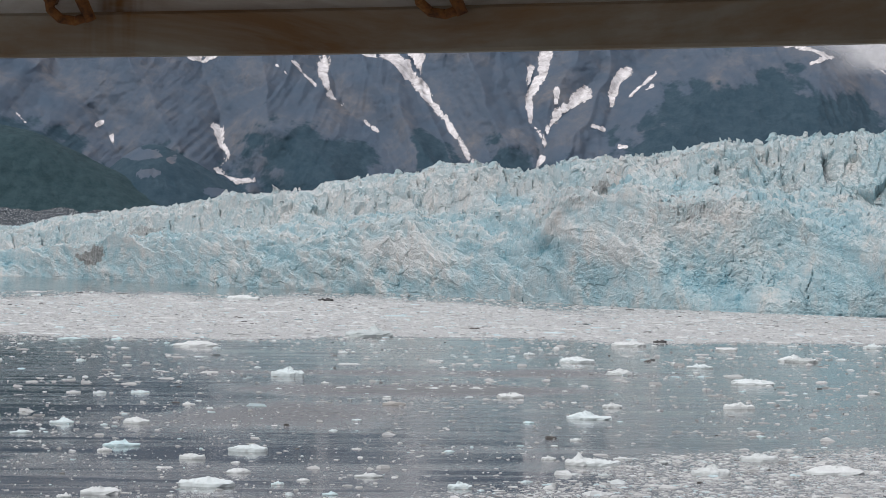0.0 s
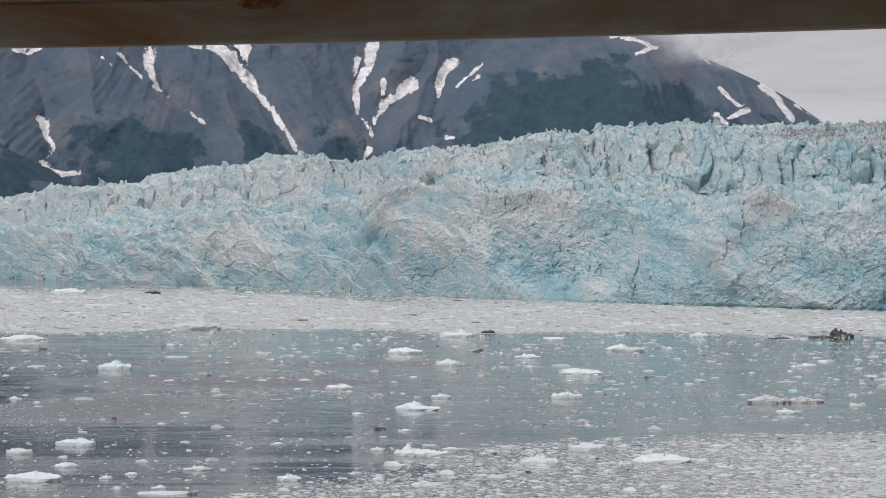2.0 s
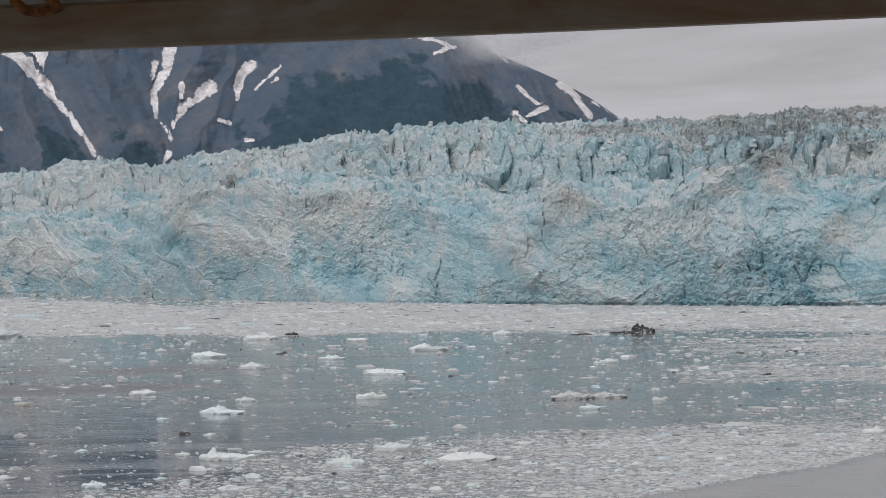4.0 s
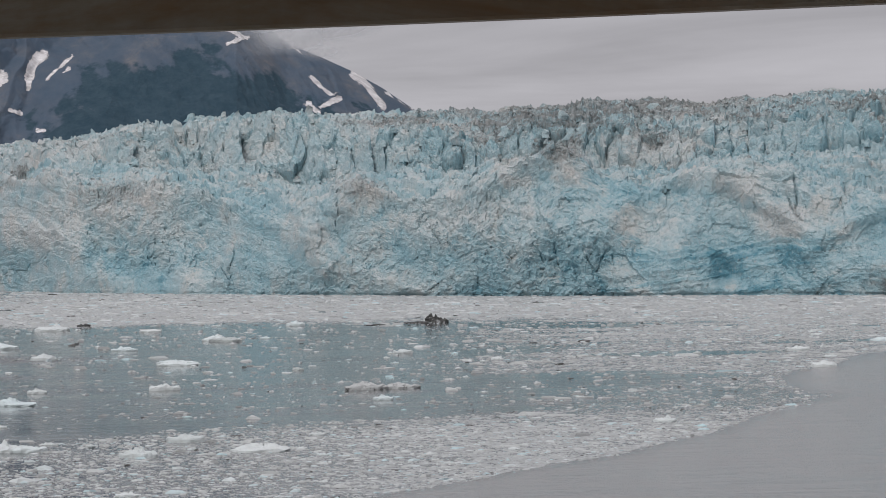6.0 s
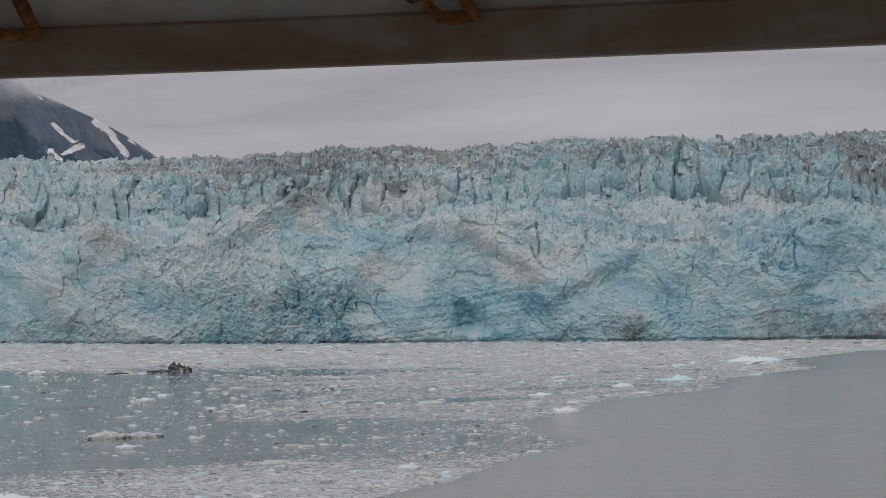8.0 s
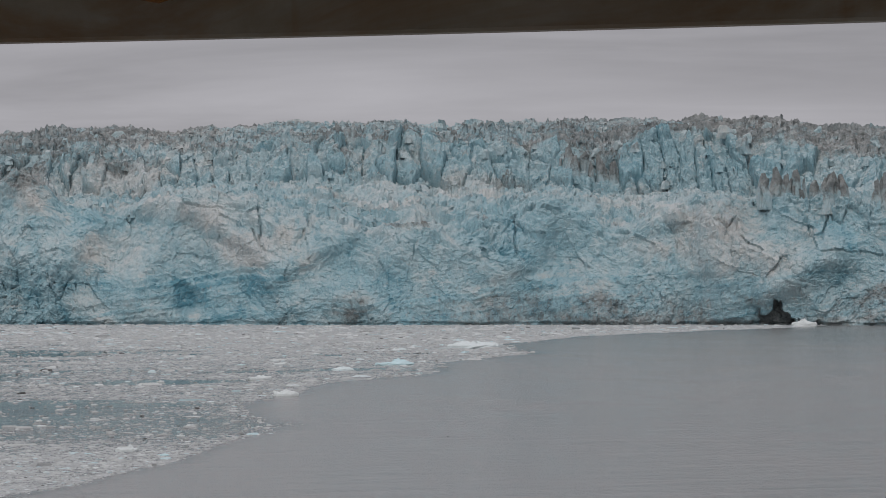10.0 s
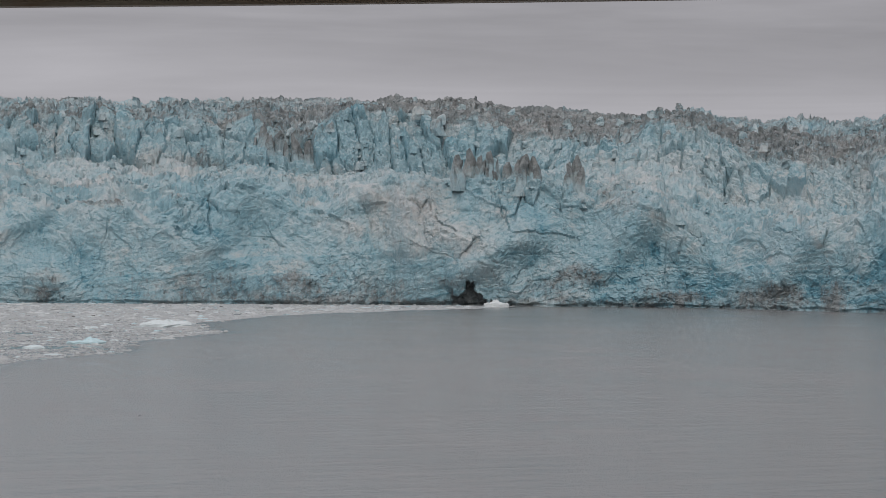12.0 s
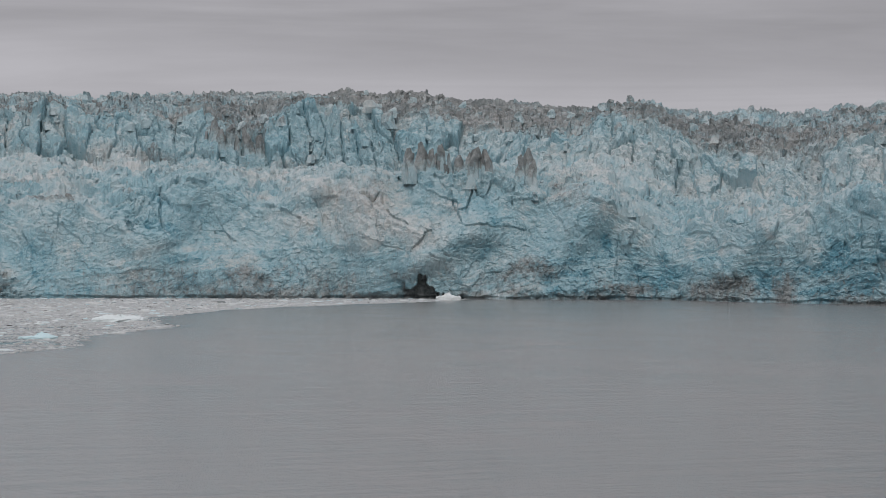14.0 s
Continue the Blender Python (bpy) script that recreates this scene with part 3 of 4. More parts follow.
def glacier_surface():
    D, S = np.meshgrid(ICE_DEG, SETBACK)
    L = np.broadcast_to(ALONG, D.shape)
    rag = fbm2(ALONG / 30, ALONG * 0, 4, 5)
    mid = eased(ICE_DEG, MID_B, MID_Z, 0.12) * (1 + 0.10 * rag)
    trough = eased(ICE_DEG, TROUGH_B, TROUGH_Z, 0.2) + 4.5 * fbm2(ALONG / 28, ALONG * 0, 4, 6)
    wall = eased(ICE_DEG, WALL_B, WALL_Z, 0.2) + 4.5 * fbm2(ALONG / 28, ALONG * 0, 4, 7)
    top = np.interp(ICE_DEG, TOP_B, TOP_Z) + 0.4
    keys = np.array([0, SLOPE_ROW - 1, WALL_ROW - 1, FIELD_ROW - 1, CREST_ROW - 1, ICE_ROWS - 1])
    heights = np.stack([mid * 0 - 3, mid, trough, wall, top, top - 26])
    Z = np.empty(D.shape)
    for i0, i1, z0, z1, shape in zip(keys[:-1], keys[1:], heights[:-1], heights[1:], (1.0, 1.0, 0.85, 0.75, 1.4)):
        t = np.linspace(0, 1, i1 - i0 + 1)[:, None] ** shape
        Z[i0 : i1 + 1] = z0 + (z1 - z0) * t
    # round the breaks of slope
    soft = Z.copy()
    for k in range(1, 5):
        soft[4:-4] += Z[4 - k : -4 - k] + Z[4 + k : (-4 + k) or None]
    Z[4:-4] = soft[4:-4] / 9
    dS, dZ = np.gradient(S, axis=0), np.gradient(Z, axis=0)
    length = np.hypot(dS, dZ) + 1e-6
    V = np.cumsum(length, axis=0)
    n_out, n_up = np.clip(dZ / length, 0.05, 1), np.clip(dS / length, 0.05, 1)
    row = np.arange(ICE_ROWS, dtype=float)[:, None] + 5 * fbm2(L / 14, V / 14, 3, 12)
    cliff = 1 - smooth(SLOPE_ROW - 8, SLOPE_ROW + 4, row)
    upper = smooth(WALL_ROW - 8, WALL_ROW + 4, row)
    field = smooth(FIELD_ROW - 14, FIELD_ROW + 4, row)
    serac, shelf = upper - field, 1 - cliff - upper
    back = 1 - smooth(CREST_ROW - 2, CREST_ROW + 3, np.arange(ICE_ROWS, dtype=float))[:, None]
    wl = L + 2.2 * fbm2(L / 26, V / 20, 4, 401)
    wv = V + 2.2 * fbm2(L / 24, V / 18, 4, 402)
    big = fbm2(L / 80, V / 55, 3, 411)
    region = fbm2(L / 60 + 9, V / 34, 3, 461)
    crush = smooth(-0.25, 0.4, region)
    fold = 1 - np.abs(fbm2(wl / 24 + 0.5 * wv / 24, wv / 20, 5, 413, 0.56))
    shell = scallops(wl / 27 + 0.3 * wv / 20, wv / 25, 421)
    lump = -scallops(wl / 8 + 0.25 * wv / 10, wv / 9, 431)
    chip = -scallops(wl / 3.2, wv / 3.0, 441)
    grit = facets(wl / 1.3, wv / 1.2, 451, 1.0)
    tall, gap = slabs(wl / 7.5 + 0.35 * big, wv / 20, 471)
    thin, slit = slabs(wl / 3.3, wv / 9, 475)
    block, rift = slabs(wl / 11 + 0.3 * wv / 11, wv / 10, 481)
    stone, seam = slabs(wl / 4.2 - 0.3 * wv / 4, wv / 3.8, 485)
    shard = facets(wl / 2.6 + 0.4 * wv / 2.6, wv / 2.4, 453, 1.6)
    foot_zone = smooth(30, 12, Z) * smooth(12.5, 15, D)
    flute = smooth(30, 6, Z) * (1 - smooth(12.5, 15, D)) * smooth(-0.1, 0.5, fbm2(L / 45, V / 90, 3, 491))
    beds = fbm2(L / 90 + 3, (wv - 0.12 * L) / 1.9, 3, 493) * foot_zone
    even = 1 - 0.55 * foot_zone
    near = (1 - 0.3 * smooth(15, 12, D)) * (1.9 - 0.9 * smooth(0, 6, D))
    h = near * cliff * (4.0 * (fold - 0.65) * even + (1.0 + 2.2 * crush) * lump * even + (0.9 * block + ((0.2 + 0.6 * crush) * stone + (0.2 + 0.3 * crush) * shard) * (0.4 + 0.6 * smooth(-1, 5, D))) * even + 0.5 * beds + flute * (0.9 * tall + 0.4 * thin - 0.7 * gap - 0.2 * slit))
    h = h - 1.9 * cliff * gap * smooth(0.5, 0.85, fbm2(L / 16, V / 20, 3, 495)) * even - 0.5 * cliff * (rift + 0.3 * seam) * crush**2 * even
    h = h + shelf * (3 * (fold - 0.65) + 3.0 * lump + 1.8 * block + 0.4 * stone + 0.15 * shard - 1.0 * rift - 0.5 * seam)
    h = h + serac * (3.4 * tall + 0.8 * thin - 3.2 * gap * smooth(-0.4, 0.3, region) * (0.35 + 0.65 * smooth(2, 8, D)) - 0.7 * slit + 6 * shell + 3 * big + 1.2 * lump + 0.3 * shard)
    h = h + field * back * ((1.5 + 1.0 * smooth(6, 0, D)) * block + 0.8 * stone - (1.0 + 1.0 * smooth(4, 9, D)) * rift - 0.6 * seam + 0.3 * shard)
    h = h + (0.5 + 0.6 * crush) * (1.25 * chip + 0.46 * grit) * even * back * (1 - 0.4 * shelf) * (0.4 + 0.6 * smooth(-1, 5, D)) + 0.25 * (1 - even) * grit
    spur = np.zeros(D.shape)
    for d0, z0, d1, z1, reach, wide in SPURS:
        l0, l1 = np.interp([d0, d1], ICE_DEG, ALONG)
        t = np.clip(((wl - l0) * (l1 - l0) + (Z - z0) * (z1 - z0)) / ((l1 - l0) ** 2 + (z1 - z0) ** 2), 0, 1)
        gone = np.hypot(wl + 3 * big - l0 - t * (l1 - l0), (Z - z0 - t * (z1 - z0)))
        spur = np.maximum(spur, 0.9 * reach * smooth(1.25 * wide, 0, gone * (1 + 0.5 * fold - 0.3) + 3 * shell))
    bulge = (8 * big + 8 * shell + spur) * (1 - smooth(30, 95, S))
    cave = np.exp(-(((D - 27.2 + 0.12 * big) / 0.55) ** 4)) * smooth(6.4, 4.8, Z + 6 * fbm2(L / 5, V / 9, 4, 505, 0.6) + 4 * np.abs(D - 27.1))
    grotto = np.exp(-(((D - 16.1 + 0.1 * big) / 0.24) ** 2)) * smooth(2, 7, Z) * smooth(17, 10, Z + 10 * (D - 16.1)) + np.exp(-(((D - 2.0 + 0.02 * (Z - 24) + 0.1 * big) / 0.26) ** 2)) * np.exp(-(((Z - 27) / 6) ** 2))
    R = front_distance(D) + S - h * n_out - bulge + 7 * cave + 8 * grotto + 1.2 * smooth(1.4, 0.4, Z + 0.8 * lump) * smooth(2, 9, D)
    height = Z
    Z = Z + h * n_up * smooth(0, 6, Z)
    X, Y = R * np.sin(np.radians(D)), R * np.cos(np.radians(D))
    # clear blue ice, plus shade put into the colour of hollows and gaps; crushed white ice on ledges and ridges
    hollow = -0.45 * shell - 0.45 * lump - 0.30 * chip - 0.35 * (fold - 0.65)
    blue_shade = 0.42 + 0.10 * smooth(4, 14, D) + 0.07 * cliff * smooth(9, 16, D) + 0.05 * smooth(16, 24, D) + (cliff + shelf) * ((0.62 + 0.35 * smooth(6, 0, D)) * hollow - 0.10 * crush + 0.05 * block + 0.05 * stone) + 0.06 * cliff * smooth(30, 10, Z) + 0.04 * shelf + 0.17 * region
    blue_shade = blue_shade + (serac + field) * (0.12 * tall + 0.08 * block + 0.05 * thin - 0.10 - 0.12 * smooth(9, 3, D)) + 0.16 * (serac * gap + field * rift + flute * gap) + 0.35 * grotto + 0.2 * smooth(0.1, 0.4, beds) + 0.03 * grit
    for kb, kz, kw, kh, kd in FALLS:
        blue_shade = blue_shade + kd * np.exp(-(((D - kb + 0.12 * big) / kw) ** 2) - ((height - kz + 4 * shell) / kh) ** 2)
    old = fbm2(L / 45, V / 22, 5, 91, 0.6)
    bare = field * (0.06 + 0.50 * smooth(7, 14, D) + 0.45 * old + 0.12 * block - 0.12 * smooth(6, 0, D)) + 0.30 * serac * smooth(0.0, 0.8, old + 0.3 * tall) * (0.5 + 0.5 * smooth(3, 10, D))
    foot = smooth(15, 4, Z + 6 * fbm2(L / 12, V / 10, 3, 96)) * smooth(18, 25, D) * (0.60 + 0.6 * fbm2(L / 30, V / 8, 4, 95))
    for kb, kw, kd in ((33.9, 0.28, 0.95), (31.04, 0.14, 0.95), (19.17, 0.3, 0.6), (25.6, 0.6, 0.5), (28.9, 0.5, 0.5)):
        foot = np.maximum(foot, kd * np.exp(-(((D - kb) / kw) ** 2)) * smooth(13, 4, Z + 5 * fbm2(L / 9, V / 9, 3, 507)))
    # the cave's darkness is coloured in here through the dirt value
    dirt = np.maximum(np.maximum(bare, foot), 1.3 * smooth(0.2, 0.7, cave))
    for kb, kz, kw, kh, kd in SILT:
        dirt = np.maximum(dirt, kd * smooth(0.1, 0.6, np.exp(-(((D - kb) / kw) ** 2) - ((height - kz) / kh) ** 2) * (1 + 0.6 * old)))
    stain = np.exp(-(((D + 6.62 - 0.018 * (Z - 18)) / 0.26) ** 2) - ((Z - 20) / 10) ** 2) * (1 + 1.7 * fbm2(L / 9, V / 9, 5, 509, 0.65))
    dirt = np.maximum(dirt, 1.3 * smooth(0.3, 0.8, stain))
    dirt = dirt + 0.08 * fbm2(L / 20, V / 9, 3, 97)
    dust = np.zeros(D.shape)
    for kb, kz, kw, kh in DUST:
        dust = np.maximum(dust, smooth(0.1, 0.7, np.exp(-(((D - kb) / kw) ** 2) - ((height - kz) / kh) ** 2) * (1 + 0.8 * old)))
    return np.stack([X, Y, Z], -1), blue_shade - 0.30 * dust, dirt + 0.14 * dust


glacier = tagged(new("glacier"), "broken blue-white tidewater glacier front with silt-stained crest", "glacier")
SURFACE, BLUE_SHADE, DIRT = glacier_surface()
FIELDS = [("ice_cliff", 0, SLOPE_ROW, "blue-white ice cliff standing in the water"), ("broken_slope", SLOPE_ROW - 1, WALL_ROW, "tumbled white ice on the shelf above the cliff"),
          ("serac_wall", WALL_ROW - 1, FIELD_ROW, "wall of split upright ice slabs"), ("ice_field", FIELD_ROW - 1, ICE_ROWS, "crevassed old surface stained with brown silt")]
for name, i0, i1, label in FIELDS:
    part(name, sheet(name, SURFACE[i0:i1], ICE, [("blue_shade", BLUE_SHADE[i0:i1]), ("dirt", DIRT[i0:i1])]), glacier, label)


def ice_blocks(name, x, y, z, wide, tall, sink, blue_shade, dirt, rng, k=6, taper=0.0, cap=0.5):
    """Angular blocks and towers of ice, joined: upright broken sides, slanting broken tops."""
    n = len(x)
    turn = rng.uniform(0, 2 * math.pi, (n, 1))
    ang = (np.arange(k)[None] + rng.uniform(-0.38, 0.38, (n, k))) * 2 * math.pi / k
    aspect = rng.uniform(0.5, 1.0, (n, 1))
    lean = rng.normal(0, 0.13, (n, 2)) * tall[:, None]
    slant, way = rng.uniform(0.0, 0.75, (n, 1)) ** 1.4, rng.uniform(0, 6.3, (n, 1))
    rings, frs, drs = [], [], []
    shape = rng.uniform(0.7, 1.3, (n, k)) * 0.5 * wide[:, None]
    for t, f in ((0.0, 1.2), (0.45, 1.05), (0.8, 0.9), (1.0, 0.66)):
        rad = shape * f * (1 - taper * t * t) * rng.uniform(0.76, 1.24, (n, k))
        px, py = rad * np.cos(ang), rad * np.sin(ang) * aspect
        qx, qy = px * np.cos(turn) - py * np.sin(turn), px * np.sin(turn) + py * np.cos(turn)
        drop = slant * t * wide[:, None] * np.cos(ang - way) * 0.6
        rise = (tall[:, None] + sink[:, None]) * t - sink[:, None] - drop + rng.uniform(-0.14, 0.14, (n, k)) * wide[:, None] * (t > 0.3)
        wob = rng.normal(0, 0.07, (n, 2)) * wide[:, None]
        rings.append(np.stack([x[:, None] + qx + lean[:, :1] * t + wob[:, :1], y[:, None] + qy + lean[:, 1:] * t + wob[:, 1:], z[:, None] + rise], -1))
        frs.append(np.repeat(blue_shade[:, None], k, 1))
        drs.append(np.repeat((dirt + cap * (t - 0.55) * (dirt > 0.1))[:, None], k, 1))
    peak = rings[-1].mean(1, keepdims=True) + np.stack([0 * x, 0 * x, 0.05 * wide], -1)[:, None]
    verts = np.concatenate(rings + [peak], 1)
    fr = np.concatenate(frs + [blue_shade[:, None]], 1)
    dr = np.concatenate(drs + [dirt[:, None] + 0.1 * (dirt[:, None] > 0.1)], 1)
    faces = []
    for i in range(k):
        j = (i + 1) % k
        for q in range(3):
            faces += [(q * k + i, q * k + j, q * k + k + j), (q * k + i, q * k + k + j, q * k + k + i)]
        faces.append((3 * k + i, 3 * k + j, 4 * k))
    faces = np.array(faces)[None] + (np.arange(n) * (4 * k + 1))[:, None, None]
    return raw_mesh(name, verts.reshape(-1, 3), faces.reshape(-1, 3), ICE, {"blue_shade": fr.ravel(), "dirt": dr.ravel()})


def on_ice(n, s0, s1, rng):
    """Random places on the glacier between two setbacks: row and column in its surface."""
    half = n // 2
    col = np.concatenate([rng.uniform(0, ICE_COLS - 1, half), np.interp(rng.uniform(0, ALONG[-1], n - half), ALONG, np.arange(ICE_COLS))]).astype(int)
    row = np.searchsorted(SETBACK, rng.uniform(s0, s1, n))
    return row, col


def rubble():
    rng = np.random.default_rng(29)
    row, col = on_ice(12000, 10, 190, rng)
    x, y, z = SURFACE[row, col].T
    n = len(x)
    wide = np.minimum(1.25 * rng.lognormal(0, 0.5, n), 3.4)
    blue_shade = np.clip(0.9 * BLUE_SHADE[row, col] + rng.normal(0, 0.06, n), 0, 0.75)
    dirt = DIRT[row, col] + rng.normal(0, 0.12, n)
    me = ice_blocks("rubble", x, y, z, wide, wide * rng.uniform(0.3, 0.8, n), wide * 0.4, blue_shade, dirt, rng, 5)
    tagged(part("rubble", me, glacier, "tumbled lumps of ice"), kind="stuff")


rubble()


def serac_mesh(seed):
    rng = np.random.default_rng(seed)
    one = np.ones(1)
    return ice_blocks("serac", 0 * one, 0 * one, 0 * one, one * 0.8, one, one * 0.4, one * rng.uniform(0.30, 0.44), one * rng.uniform(-0.2, 0.45), rng, int(rng.integers(5, 8)))


SERACS = [serac_mesh(500 + k) for k in range(16)]
pick = np.random.default_rng(17)
for k in range(280):
    i, j = int(pick.integers(FIELD_ROW - 40, FIELD_ROW + 30)), int(pick.integers(60, 1890))
    x, y, z = SURFACE[i, j]
    tower = part("serac", SERACS[k % len(SERACS)], glacier)
    h = float(pick.lognormal(0.75, 0.3))
    tower.matrix_basis = Matrix.LocRotScale((x, y, z), Euler((0, 0, float(pick.uniform(0, 6.28)))), (1.9 * h, 1.5 * h, h))


# towers capped with silt: bearing, setback, height of the top, width
CAPPED = [(27.09, 14, 55, 6), (27.30, 16, 49, 4), (27.50, 14, 55, 5), (27.80, 16, 49, 6), (28.05, 14, 53, 7), (28.3, 15, 52, 7), (29.05, 18, 52, 5.5), (23.2, 92, 61, 6), (23.5, 94, 63, 6),
          (23.8, 94, 63, 7), (24.1, 92, 61, 6), (2.95, 40, 60, 5)]
for k, (deg, back, high, wide) in enumerate(CAPPED):
    rng = np.random.default_rng(700 + k)
    one = np.ones(1)
    x, y, z = SURFACE[int(np.searchsorted(SETBACK, back)), int(np.searchsorted(ICE_DEG, deg))]
    z, h = max(z - 2, high - 9), 9.0
    for i in range(4):
        share = rng.uniform(0.45, 0.8) if i else 0.9
        dx, dy = (rng.normal(0, 0.38 * wide, 2)) * (i > 0)
        me = ice_blocks("silt_capped_serac", x + dx * one, y + dy * one, z * one, wide * share * one, h * one * (rng.uniform(0.5, 0.9) if i else 1.0), 5.0 * one, 0.4 * one, one * rng.uniform(0.3, 0.5), rng, 9, 0.35, 1.5)
        part("silt_capped_serac", me, glacier, "ice tower capped with dark brown silt")


# ---- mountains ----
RIDGE_B = [-12, 7, 7.95, 8.58, 9.21, 9.74, 10.16, 10.42, 11.5, 13, 15]
RIDGE_Z = [407, 407, 330, 308, 283, 257, 232, 217, 158, 78, 25]


VALLEYS = [[(-1.04, 360), (-0.5, 290), (-0.23, 253), (0.27, 195), (0.63, 150), (0.9, 90)], [(-2.26, 370), (-2.16, 265), (-1.93, 249), (-1.26, 207), (-0.9, 150), (-0.5, 90)],
           [(1.88, 380), (1.57, 264), (1.61, 227), (1.9, 187), (1.64, 144), (1.5, 90)], [(2.9, 310), (2.63, 269), (1.9, 205)], [(-4.6, 330), (-4.30, 260), (-4.20, 186), (-4.1, 143), (-3.58, 125), (-3.0, 70)],
           [(3.9, 350), (3.37, 308), (3.11, 251), (2.6, 170), (2.2, 100)], [(-7.6, 380), (-6.9, 270), (-6.2, 190), (-5.6, 100)]]


def mountain_surface():
    deg = np.linspace(-10, 13, 1100)
    v = np.linspace(0, 1, 230)
    D, V = np.meshgrid(deg, v)
    crown = np.interp(D, RIDGE_B, RIDGE_Z)
    Z = crown * V
    R = 4150 + 680 * V**1.05
    X, Y = R * np.sin(np.radians(D)), R * np.cos(np.radians(D))
    # valleys that the snow lies in, spurs between them, and finer gullies that run down the slope
    side, up = np.radians(D) * 4500, Z
    bend = 16 * fbm(side / 90, up / 90, X * 0, 4, 98)
    gap = np.full(D.shape, 1e9)
    for line in VALLEYS:
        for (b0, z0), (b1, z1) in zip(line[:-1], line[1:]):
            ax, bx = math.radians(b0) * 4500, math.radians(b1) * 4500
            t = np.clip(((side - ax) * (bx - ax) + (up - z0) * (z1 - z0)) / ((bx - ax) ** 2 + (z1 - z0) ** 2), 0, 1)
            gap = np.minimum(gap, np.hypot(side + bend - ax - t * (bx - ax), up - z0 - t * (z1 - z0)))
    spur = np.clip(gap / 85, 0, 1.3)
    lean = X + 90 * fbm(X / 500, Z / 300, X * 0, 2, 99) + 0.5 * Z * np.sin(X / 300)
    ribs = 1 - np.abs(fbm(lean / 260, Z / 800, Y * 0, 3, 101, 0.5))
    rills = 1 - np.abs(fbm(lean / 60 + 5, Z / 330, Y * 0, 4, 105, 0.6))
    fine = fbm(X / 60, Y / 90, Z / 60, 5, 111, 0.62)
    R = R - (110 * (spur - 0.6) + 50 * (ribs - 0.6) + 12 * (rills - 0.6) + 7 * fine) * smooth(0.0, 0.12, V) * smooth(1.0, 0.93, V)
    Z = Z + 2 * fine * smooth(0.0, 0.1, V) * smooth(1.0, 0.95, V)
    X, Y = R * np.sin(np.radians(D)), R * np.cos(np.radians(D))
    green = 0.95 - 1.15 * smooth(0.26, 0.70, V + 0.14 * fine - 0.22 * (spur - 0.6) + 0.14 * (rills - 0.7)) - 0.15 * smooth(0, -6, D) + 0.42 * smooth(0, 4, D)
    return np.stack([X, Y, Z], -1), D, crown * V, green


MOUNT, MOUNT_B, MOUNT_Z, MOUNT_GREEN = mountain_surface()
mountain = tagged(new("mountain"), "dark rocky mountain, tinted blue-grey for haze, with green lower slopes and snow gullies", "mountain")
part("slope", sheet("slope", MOUNT, HAZY_ROCK, [("green", 0.5 * np.clip(MOUNT_GREEN, -0.5, 1.0))], flat=False), mountain, "bare rock and scrub slope")


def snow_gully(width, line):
    """Old snow lying along a gully, traced in the camera's view: (bearing, height) down its middle, width in metres."""
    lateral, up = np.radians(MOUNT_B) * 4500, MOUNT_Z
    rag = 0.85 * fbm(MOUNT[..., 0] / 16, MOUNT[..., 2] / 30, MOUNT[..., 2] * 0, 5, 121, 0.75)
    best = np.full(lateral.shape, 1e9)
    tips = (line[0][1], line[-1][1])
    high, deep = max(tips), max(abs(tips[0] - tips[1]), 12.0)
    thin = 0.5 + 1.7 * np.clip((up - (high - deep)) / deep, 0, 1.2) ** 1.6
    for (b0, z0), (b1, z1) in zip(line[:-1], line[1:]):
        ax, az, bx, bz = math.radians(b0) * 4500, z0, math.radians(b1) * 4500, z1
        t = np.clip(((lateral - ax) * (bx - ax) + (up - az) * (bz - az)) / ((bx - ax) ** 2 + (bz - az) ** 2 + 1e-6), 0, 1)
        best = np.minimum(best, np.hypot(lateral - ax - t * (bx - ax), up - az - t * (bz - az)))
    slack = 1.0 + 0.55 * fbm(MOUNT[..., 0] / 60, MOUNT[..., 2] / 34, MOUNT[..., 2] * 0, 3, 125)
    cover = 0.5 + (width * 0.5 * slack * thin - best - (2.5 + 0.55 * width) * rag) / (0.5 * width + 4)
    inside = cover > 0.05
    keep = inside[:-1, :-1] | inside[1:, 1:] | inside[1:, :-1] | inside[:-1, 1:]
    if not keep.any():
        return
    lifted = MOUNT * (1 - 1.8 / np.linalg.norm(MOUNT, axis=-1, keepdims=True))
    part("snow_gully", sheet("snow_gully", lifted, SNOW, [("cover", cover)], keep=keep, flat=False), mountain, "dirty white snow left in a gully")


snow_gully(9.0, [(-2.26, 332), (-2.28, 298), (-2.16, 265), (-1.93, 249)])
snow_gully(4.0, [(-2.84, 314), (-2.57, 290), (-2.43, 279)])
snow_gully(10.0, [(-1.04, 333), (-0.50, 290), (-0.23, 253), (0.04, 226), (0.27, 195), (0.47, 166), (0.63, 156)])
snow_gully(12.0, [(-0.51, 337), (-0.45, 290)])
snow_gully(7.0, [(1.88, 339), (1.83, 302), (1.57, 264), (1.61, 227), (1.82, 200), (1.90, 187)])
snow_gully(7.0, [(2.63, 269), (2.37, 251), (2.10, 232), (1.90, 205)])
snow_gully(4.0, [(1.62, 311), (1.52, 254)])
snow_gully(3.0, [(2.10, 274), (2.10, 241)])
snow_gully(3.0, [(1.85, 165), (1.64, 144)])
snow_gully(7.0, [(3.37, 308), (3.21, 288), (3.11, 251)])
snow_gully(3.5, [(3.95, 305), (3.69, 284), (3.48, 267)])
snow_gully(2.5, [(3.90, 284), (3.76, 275)])
